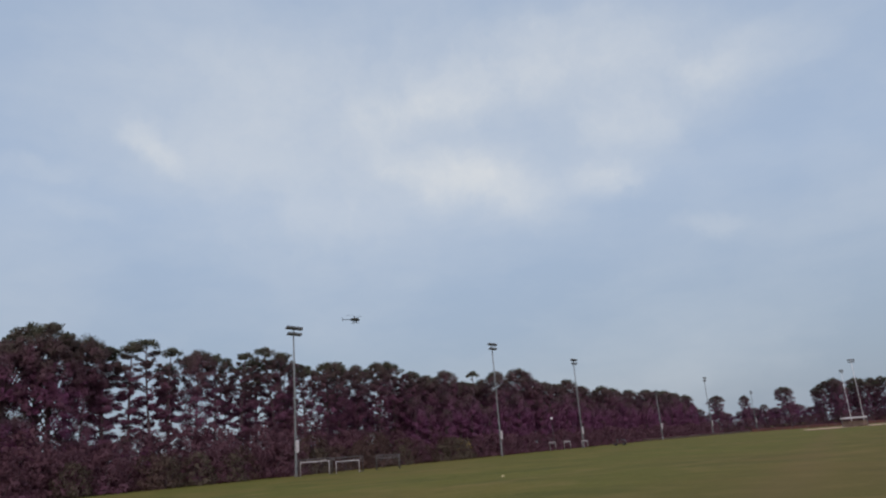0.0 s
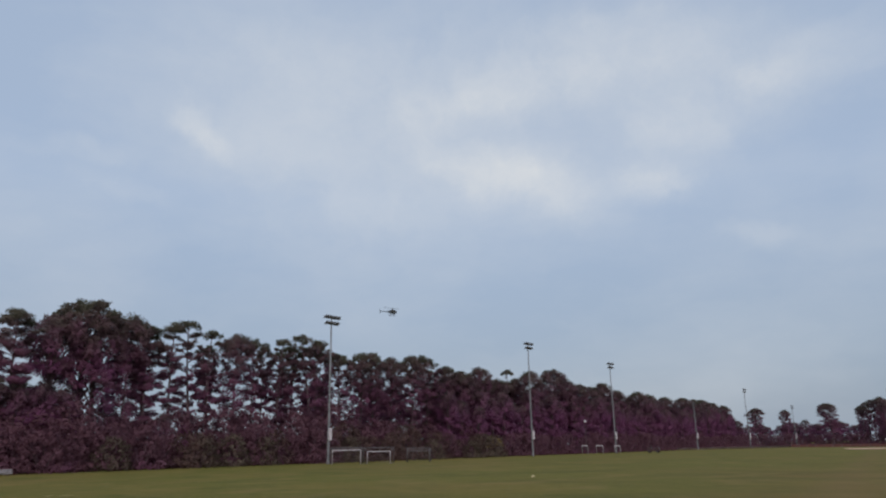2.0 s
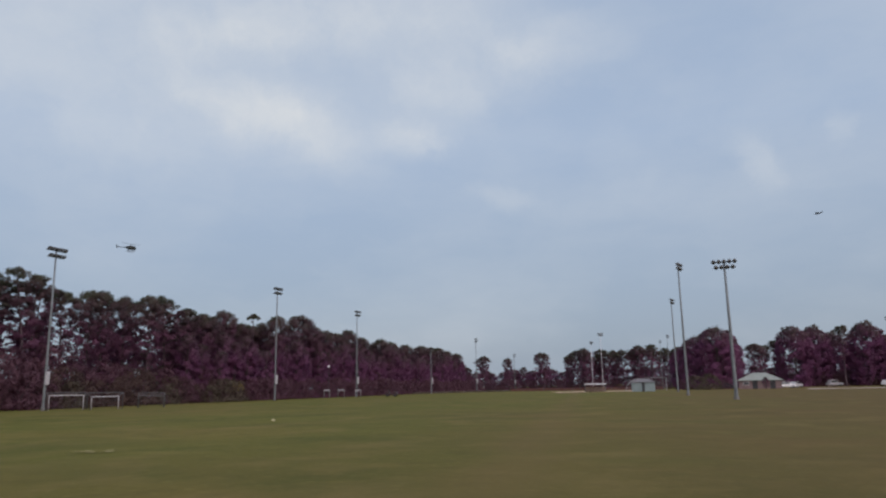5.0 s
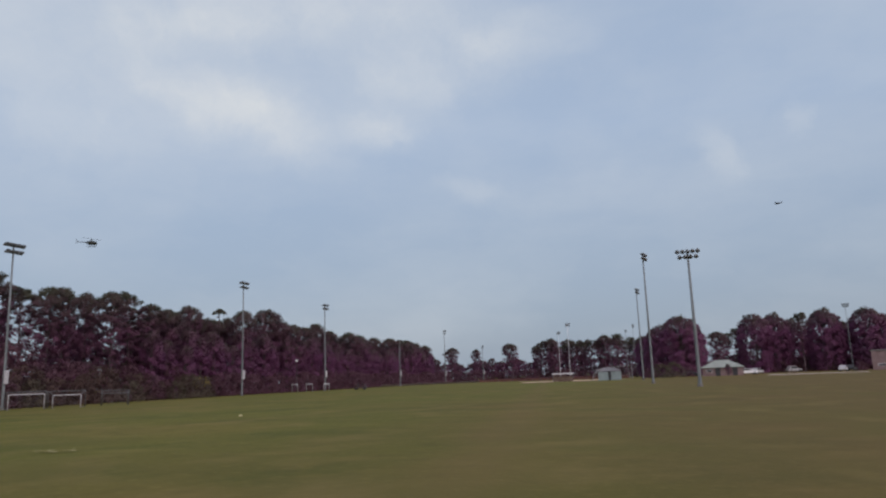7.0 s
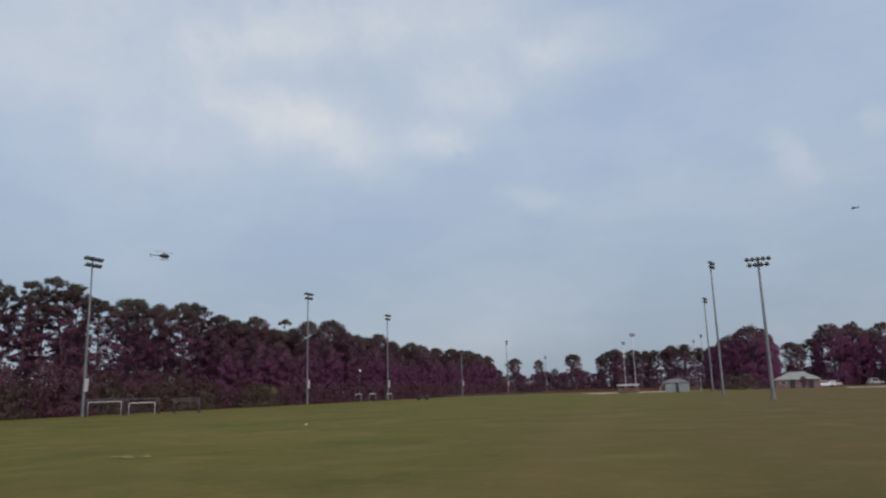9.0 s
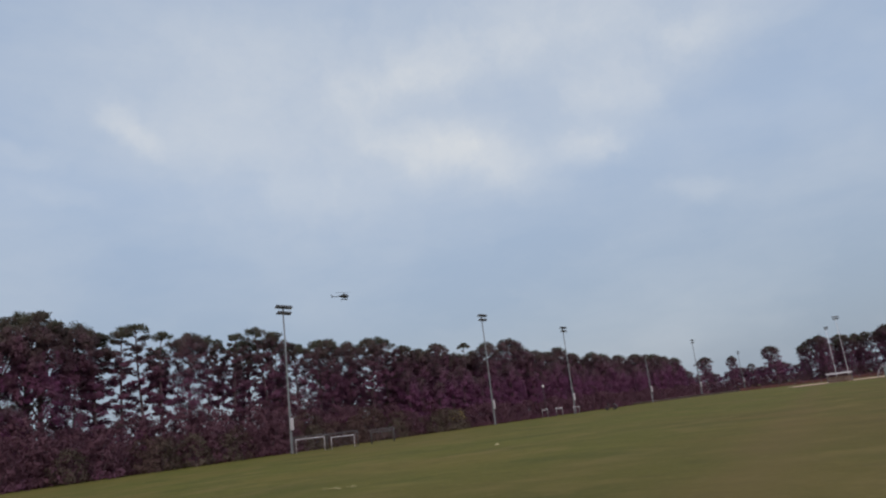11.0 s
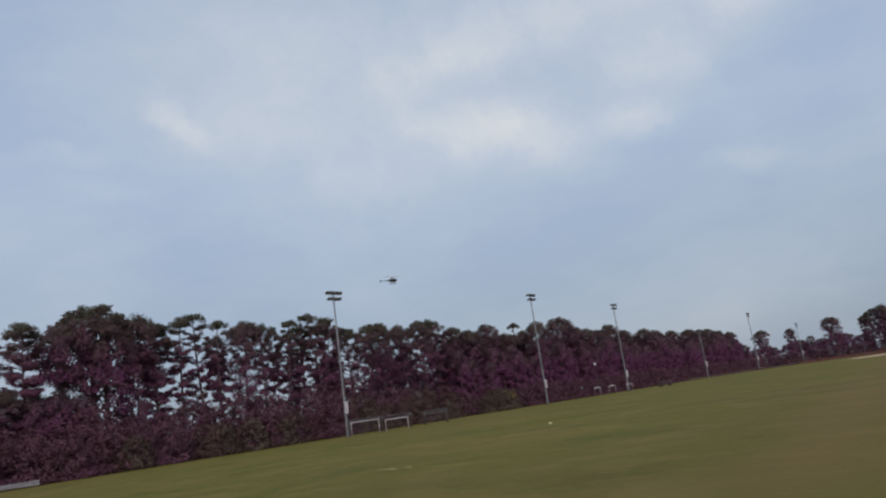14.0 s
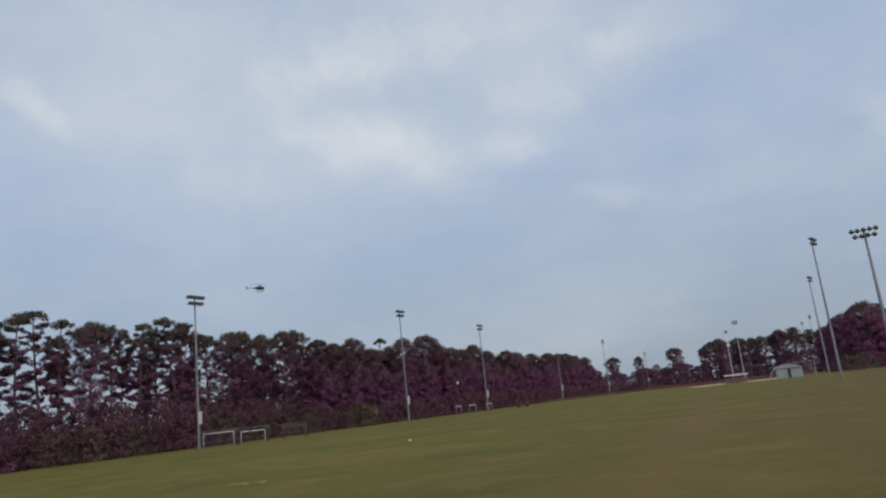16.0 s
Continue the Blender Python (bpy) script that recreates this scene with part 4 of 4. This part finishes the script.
def shed(where, turn):
    ob = thing("storage_shed", where, turn, "pale teal storage shed with a low grey hipped roof", "shed")
    for k, (lo, hi) in enumerate((((-2.45, -1.8, -0.1), (-0.45, 1.8, 1.95)), ((0.35, -1.8, -0.1), (2.35, 1.8, 1.95)))):
        bm = bmesh.new()
        box(bm, lo, hi, 0.03)
        wall = part("wall", bm, TEAL, ob)
        for j in range(6):
            x = lo[0] + 0.1 + j * 0.36
            bm = bmesh.new()
            box(bm, (x, -1.83, 0.05), (x + 0.3, -1.798, 1.9), 0.006)
            part("board", bm, TEAL, wall)
    # the doorway is a solid box; the shade inside is its dark paint
    bm = bmesh.new()
    box(bm, (-0.45, -1.6, -0.05), (0.35, 1.6, 1.95))
    part("doorway", bm, DARK, ob, "solid dark block in place of the open doorway")
    gable_roof(ob, 4.9, 3.6, 1.95, 2.62, 0.18, GREY_ROOF, 1.5)


shed(bearing(3.5, 168), 3)


def backstop(where, turn):
    """Chain-link backstop: bent hoop frames with wire between."""
    ob = thing("backstop", where, turn, "tall curved chain-link backstop of thin grey tube", "backstop")
    hoop = [(-4.6, 0.0), (-4.3, 1.1), (-3.4, 2.2), (-2.2, 2.75), (0.0, 3.0), (2.2, 3.05), (4.6, 3.1)]
    for y in (-1.5, 1.5):
        bm = bmesh.new()
        tube(bm, [(u, y, z) for u, z in hoop] + [(4.6, y, 0)], 0.05, 6)
        part("hoop", bm, GREY_STEEL, ob)
    for u, z in hoop[1:]:
        bm = bmesh.new()
        tube(bm, [(u, -1.5, z), (u, 1.5, z)], 0.035, 6)
        part("tie", bm, GREY_STEEL, ob)
    bm = bmesh.new()
    for k in range(30):
        x = -4.2 + 0.3 * k
        tube(bm, [(x, 1.5, 0), (x, 1.5, 2.2 if x < -3 else 2.9)], 0.008, 3)
    for k in range(1, 10):
        tube(bm, [(-4.3, 1.5, 0.3 * k), (4.6, 1.5, 0.3 * k)], 0.008, 3)
    part("wire", bm, GREY_STEEL, ob)


backstop(bearing(3.3, 176), 3)


def brick_house(where, turn, w, d, eave, ridge, label):
    """Small brick building with real courses on the side towards the field."""
    ob = thing("brick_building", where, turn, label, "building")
    bm = bmesh.new()
    box(bm, (-w / 2, -d / 2, -0.1), (w / 2, d / 2, eave + 0.05), 0.0)
    part("wall", bm, BRICK, ob)
    for k in range(int(eave / 0.4)):
        bm = bmesh.new()
        box(bm, (-w / 2 - 0.02, -d / 2 - 0.03, 0.4 * k + 0.02), (w / 2 + 0.02, -d / 2 + 0.01, 0.4 * k + 0.37), 0.008)
        part("course", bm, BRICK, ob)
    for x in (-w * 0.12, w * 0.3):
        bm = bmesh.new()
        box(bm, (x - 0.55, -d / 2 - 0.09, 0.0), (x + 0.55, -d / 2 - 0.03, min(eave, 2.05)), 0.01)
        door = part("door", bm, DARK, ob, "dark door")
        bm = bmesh.new()
        bmesh.ops.create_uvsphere(bm, u_segments=8, v_segments=6, radius=0.05, matrix=Matrix.Translation((x + 0.42, -d / 2 - 0.13, 1.0)))
        part("handle", bm, STEEL, door)
    bm = bmesh.new()
    box(bm, (-w * 0.40, -d / 2 - 0.07, 0.95), (-w * 0.26, -d / 2 - 0.03, 1.55), 0.01)
    window = part("window", bm, WHITE, ob)
    bm = bmesh.new()
    box(bm, (-w * 0.39, -d / 2 - 0.085, 1.0), (-w * 0.27, -d / 2 - 0.068, 1.5))
    part("pane", bm, GLASS, window)
    return ob


h = brick_house(bearing(-4.68, 190), -5, 9.2, 6.0, 1.9, 3.6, "low pinkish brick building with a pale green hipped metal roof")
roof = gable_roof(h, 9.2, 6.0, 1.9, 3.62, 0.45, ROOF_METAL, 3.6)
for k in range(16):
    bm = bmesh.new()
    x = -4.4 + 0.58 * k
    far_end = max(0.04, min(1.0, (5.05 - abs(x)) / 3.6))
    tube(bm, [(x, -3.44, 2.06), (x, -3.44 + 3.4 * far_end, 2.06 + 1.72 * far_end)], 0.025, 4)
    part("seam", bm, ROOF_METAL, roof)
p = bearing(-5.05, 184)
plant(DOMES[1], p.x, p.y, 2.6, 1.7, "small_tree", "small dark tree in front of the brick building", "", LEAVES)

h = brick_house(bearing(-15.9, 212), -15, 12.0, 8.0, 4.6, 4.9, "tall plain pinkish brick block at the edge of the trees")
bm = bmesh.new()
box(bm, (-6.25, -4.25, 4.62), (6.25, 4.25, 4.95), 0.05)
part("roof_slab", bm, CONCRETE, h)

for az, d, tall, wide, mat in ((-0.4, 186, 3.6, 1.4, PALE_SHRUB), (-1.3, 188, 3.9, 1.3, PALE_SHRUB), (0.6, 190, 2.6, 1.2, None), (-2.3, 190, 2.4, 1.2, None), (-13.6, 205, 2.2, 1.2, None)):
    p = bearing(az, d)
    shrub(p.x, p.y, tall, wide, mat, "round olive bush near the brick building", "bushes by the building", "bush")


# ---- fence of the ball diamond ----
def board_fence(a, b, height, count, board=None):
    run = (b - a)
    turn = math.degrees(math.atan2(run.y, run.x))
    ob = thing("outfield_fence", a, turn, "low red-brown board fence round the ball diamond", "fence")
    length = run.length
    step = length / count
    for k in range(count + 1):
        bm = bmesh.new()
        tube(bm, [(k * step, 0, -0.05), (k * step, 0, height + 0.06)], 0.05, 6)
        part("post", bm, STEEL, ob)
    for k in range(count):
        bm = bmesh.new()
        box(bm, (k * step + 0.06, -0.03, 0.05), ((k + 1) * step - 0.06, 0.03, height), 0.01)
        part("panel", bm, board or RUST, ob)


# added dark boards: the shade along the wood's foot put into their colour
board_fence(bearing(21.3, 205), bearing(13.6, 240), 0.55, 14, SHADE_LITTER)
board_fence(bearing(13.6, 240), bearing(4.6, 215), 0.8, 16)
board_fence(bearing(4.6, 215), bearing(2.0, 205), 0.95, 4)


# ---- vehicles ----
def wheel(parent, where, r, w, hub=STEEL):
    m = Matrix.LocRotScale(Vector(where), Euler((radians(90), 0, 0)), None)
    bm = bmesh.new()
    tube(bm, [(0, 0, -w / 2), (0, 0, -w / 2 + 0.03), (0, 0, w / 2 - 0.03), (0, 0, w / 2)], [r * 0.9, r, r, r * 0.9], 14)
    ob = part("wheel", bm, RUBBER, parent, "", m)
    bm = bmesh.new()
    tube(bm, [(0, 0, -w / 2 - 0.01), (0, 0, w / 2 + 0.01)], r * 0.58, 12)
    part("rim", bm, hub, ob)


def car(where, turn, paint, label, tall=1.48):
    ob = thing("parked_car", where, turn, label, "car", "parked cars")
    bm = bmesh.new()
    prism(bm, [(-2.15, 0.32), (2.15, 0.32), (2.2, 0.62), (2.05, 0.86), (1.1, 0.95), (-1.4, 0.98), (-2.1, 0.94), (-2.2, 0.6)], -0.86, 0.86)
    bmesh.ops.bevel(bm, geom=bm.edges[:], offset=0.06, segments=2, affect="EDGES")
    part("body", bm, paint, ob)
    bm = bmesh.new()
    prism(bm, [(-1.75, 0.95), (1.05, 0.93), (0.4, tall - 0.04), (0.1, tall), (-1.1, tall), (-1.4, tall - 0.05)], -0.74, 0.74)
    bmesh.ops.bevel(bm, geom=bm.edges[:], offset=0.05, segments=2, affect="EDGES")
    cabin = part("cabin", bm, paint, ob)
    for s in (-1, 1):
        bm = bmesh.new()
        prism(bm, [(-1.35, 1.0), (0.75, 1.0), (0.3, tall - 0.1), (-1.15, tall - 0.1)], s * 0.745 - 0.008, s * 0.745 + 0.008)
        part("side_window", bm, GLASS, cabin)
    for x in (-1.35, 1.35):
        for y in (-0.78, 0.78):
            wheel(ob, (x, y, 0.32), 0.32, 0.2)
    for y in (-0.6, 0.6):
        bm = bmesh.new()
        box(bm, (2.14, y - 0.16, 0.62), (2.22, y + 0.16, 0.76), 0.02)
        part("headlight", bm, LAMP_GLASS, ob)
    return ob


car(bearing(-6.4, 196), 0, WHITE, "white car parked on the sandy road")
car(bearing(-7.0, 206), 60, WORN_WHITE, "pale silver car parked on the sandy road")
car(bearing(-9.4, 236), 25, WORN_WHITE, "white car parked under the trees", 1.75)
car(bearing(-12.5, 200), 70, WORN_WHITE, "pale car parked by the trees")
car(bearing(-13.0, 203), 65, DARK, "dark car parked by the trees")
car(bearing(-2.5, 196), 0, DARK, "dark car parked beside the brick building")


def cart(where, turn):
    """Small ground-keeping cart with a rounded bonnet, seat and roll bar."""
    ob = thing("utility_cart", where, turn, "dark red ground-keeping cart standing at the field edge", "utility cart")
    bm = bmesh.new()
    prism(bm, [(-1.25, 0.30), (1.25, 0.30), (1.30, 0.66), (1.0, 1.08), (0.35, 1.14), (0.2, 0.70), (-0.35, 0.68), (-0.45, 1.05), (-1.25, 1.05)], -0.58, 0.58)
    bmesh.ops.bevel(bm, geom=bm.edges[:], offset=0.04, segments=2, affect="EDGES")
    part("body", bm, RED, ob)
    bm = bmesh.new()
    box(bm, (-0.42, -0.5, 0.62), (0.0, 0.5, 0.76), 0.04)
    box(bm, (-0.5, -0.5, 0.72), (-0.38, 0.5, 1.2), 0.04)
    part("seat", bm, DARK, ob)
    bm = bmesh.new()
    tube(bm, [(-0.5, -0.52, 0.6), (-0.5, -0.5, 1.55), (-0.5, 0.5, 1.55), (-0.5, 0.52, 0.6)], 0.035, 6)
    part("roll_bar", bm, DARK, ob)
    for x in (-0.8, 0.85):
        for y in (-0.55, 0.55):
            wheel(ob, (x, y, 0.3), 0.3, 0.24, RUBBER)


cart(bearing(22.9, 155), 12)


def picnic_table(where, turn):
    ob = thing("picnic_table", where, turn, "weathered wooden picnic table beside the sandy road", "table")
    for name, y, z, n in (("tabletop", -0.36, 0.75, 5), ("bench_seat", -0.85, 0.45, 2), ("bench_seat", 0.57, 0.45, 2)):
        bm = bmesh.new()
        for k in range(n):
            box(bm, (-0.95, y + 0.15 * k, z - 0.04), (0.95, y + 0.15 * k + 0.135, z), 0.008)
        part(name, bm, WOOD, ob)
    for x in (-0.65, 0.65):
        bm = bmesh.new()
        for s in (-1, 1):
            tube(bm, [(x, 0.25 * s, 0.72), (x, 0.7 * s, 0)], 0.045, 4)
        box(bm, (x - 0.03, -0.85, 0.36), (x + 0.03, 0.87, 0.42))
        part("leg_frame", bm, WOOD, ob)


picnic_table(bearing(-9.2, 172), 10)


# ---- marks and small things on the grass ----
def marker(where):
    """A low plastic field marker, open at the top."""
    bm = bmesh.new()
    tube(bm, [(0, 0, -0.01), (0, 0, 0.02), (0, 0, 0.06), (0, 0, 0.10)], [0.13, 0.12, 0.07, 0.05], 14)
    ob = part("field_marker", bm, ORANGE, None, "", Matrix.Translation(where))
    tagged(ob, "low pale yellow plastic marker lying on the grass", "marker")


marker(bearing(31.9, 44.5, 0.0))


def paint_flecks(where, turn, length, width):
    """What is left of a painted line: ragged flecks lying on the turf."""
    bm = bmesh.new()
    for k in range(16):
        x, y = length * dice.uniform(-0.5, 0.5), width * dice.gauss(0, 0.35)
        r = dice.uniform(0.03, 0.10)
        ring = [bm.verts.new((x + r * 1.8 * dice.uniform(0.6, 1.2) * math.cos(a), y + r * dice.uniform(0.6, 1.2) * math.sin(a), 0.0004 * k)) for a in (0.9 * n for n in range(7))]
        bm.faces.new(ring)
    ob = part("line_paint", bm, LINE_PAINT, None, "", Matrix.LocRotScale(Vector((where.x, where.y, 0.045)), Euler((0, 0, radians(turn))), None))
    tagged(ob, "flecks of faded pale line paint on the grass", "line marking", kind="structure")


paint_flecks(bearing(44.2, 24.8), 40, 1.2, 0.7)
paint_flecks(bearing(65.6, 36.3), 62, 1.5, 0.9)


# ---- model helicopter in the air ----
def helicopter(where, turn):
    ob = thing("model_helicopter", where, turn, "small dark radio-controlled helicopter flying above the field", "helicopter")
    bm = bmesh.new()
    tube(bm, [(0.36, 0, -0.02), (0.33, 0, -0.02), (0.22, 0, 0.0), (0.05, 0, 0.02), (-0.12, 0, 0.03), (-0.26, 0, 0.04), (-0.34, 0, 0.05)], [0.02, 0.07, 0.125, 0.145, 0.12, 0.07, 0.03], 14)
    part("body", bm, GREEN_SKIN, ob, "", None, True)
    bm = bmesh.new()
    tube(bm, [(0.30, 0, 0.03), (0.22, 0, 0.06), (0.12, 0, 0.08)], [0.05, 0.09, 0.06], 12)
    part("canopy", bm, GLASS, ob, "tinted glass canopy", None, True)
    bm = bmesh.new()
    tube(bm, [(-0.28, 0, 0.05), (-0.84, 0, 0.07)], [0.032, 0.018], 8)
    boom = part("tail_boom", bm, GREEN_SKIN, ob)
    bm = bmesh.new()
    prism(bm, [(-0.78, 0.06), (-0.86, 0.06), (-0.93, 0.20), (-0.87, 0.20)], -0.008, 0.008)
    prism(bm, [(-0.80, 0.07), (-0.86, 0.07), (-0.90, -0.04), (-0.86, -0.04)], -0.008, 0.008)
    part("tail_fin", bm, GREEN_SKIN, boom)
    bm = bmesh.new()
    box(bm, (-0.87, 0.03, -0.04), (-0.85, 0.04, 0.18))
    part("tail_rotor", bm, DARK, boom)
    bm = bmesh.new()
    tube(bm, [(0.0, 0, 0.12), (0.0, 0, 0.30)], 0.022, 8)
    tube(bm, [(0.0, 0, 0.14), (0.0, 0, 0.20)], 0.05, 8)
    part("mast", bm, DARK, ob)
    for a in (35, 215):
        bm = bmesh.new()
        box(bm, (0.05, -0.028, -0.004), (0.66, 0.028, 0.004), 0.002)
        part("rotor_blade", bm, DARK, ob, "", pose(0, 0, 0.285, 0, 0, a))
    for s in (-1, 1):
        bm = bmesh.new()
        tube(bm, [(-0.24, s * 0.14, -0.22), (0.22, s * 0.14, -0.22), (0.30, s * 0.14, -0.19)], 0.012, 6)
        part("skid", bm, DARK, ob)
        for x in (-0.12, 0.12):
            bm = bmesh.new()
            tube(bm, [(x, s * 0.06, -0.08), (x, s * 0.14, -0.22)], 0.010, 6)
            part("strut", bm, DARK, ob)


helicopter(bearing(42.65, 52, 1.75 + 52 * math.tan(radians(10.5))), 40)


def aeroplane(where, turn):
    """A small dark flyer given a made-up aeroplane shape, low in detail because it is far off."""
    ob = thing("distant_flyer", where, turn, "tiny dark flyer far off above the field, shaped as an aeroplane", "aeroplane")
    bm = bmesh.new()
    tube(bm, [(0.62, 0, 0), (0.55, 0, 0), (0.3, 0, 0.02), (-0.2, 0, 0.02), (-0.6, 0, 0.04)], [0.02, 0.08, 0.12, 0.10, 0.03], 10)
    part("fuselage", bm, DARK, ob, "", None, True)
    bm = bmesh.new()
    prism(bm, [(0.28, 0.09), (0.02, 0.08), (0.02, 0.11), (0.25, 0.125)], -0.75, 0.75)
    part("wing", bm, DARK, ob)
    bm = bmesh.new()
    prism(bm, [(-0.45, 0.04), (-0.60, 0.04), (-0.60, 0.06), (-0.47, 0.06)], -0.26, 0.26)
    part("tailplane", bm, DARK, ob)
    bm = bmesh.new()
    prism(bm, [(-0.42, 0.05), (-0.60, 0.05), (-0.62, 0.26), (-0.54, 0.26)], -0.01, 0.01)
    part("tail_fin", bm, DARK, ob)


aeroplane(bearing(-9.7, 130, 1.75 + 130 * math.tan(radians(11.67))), 150)
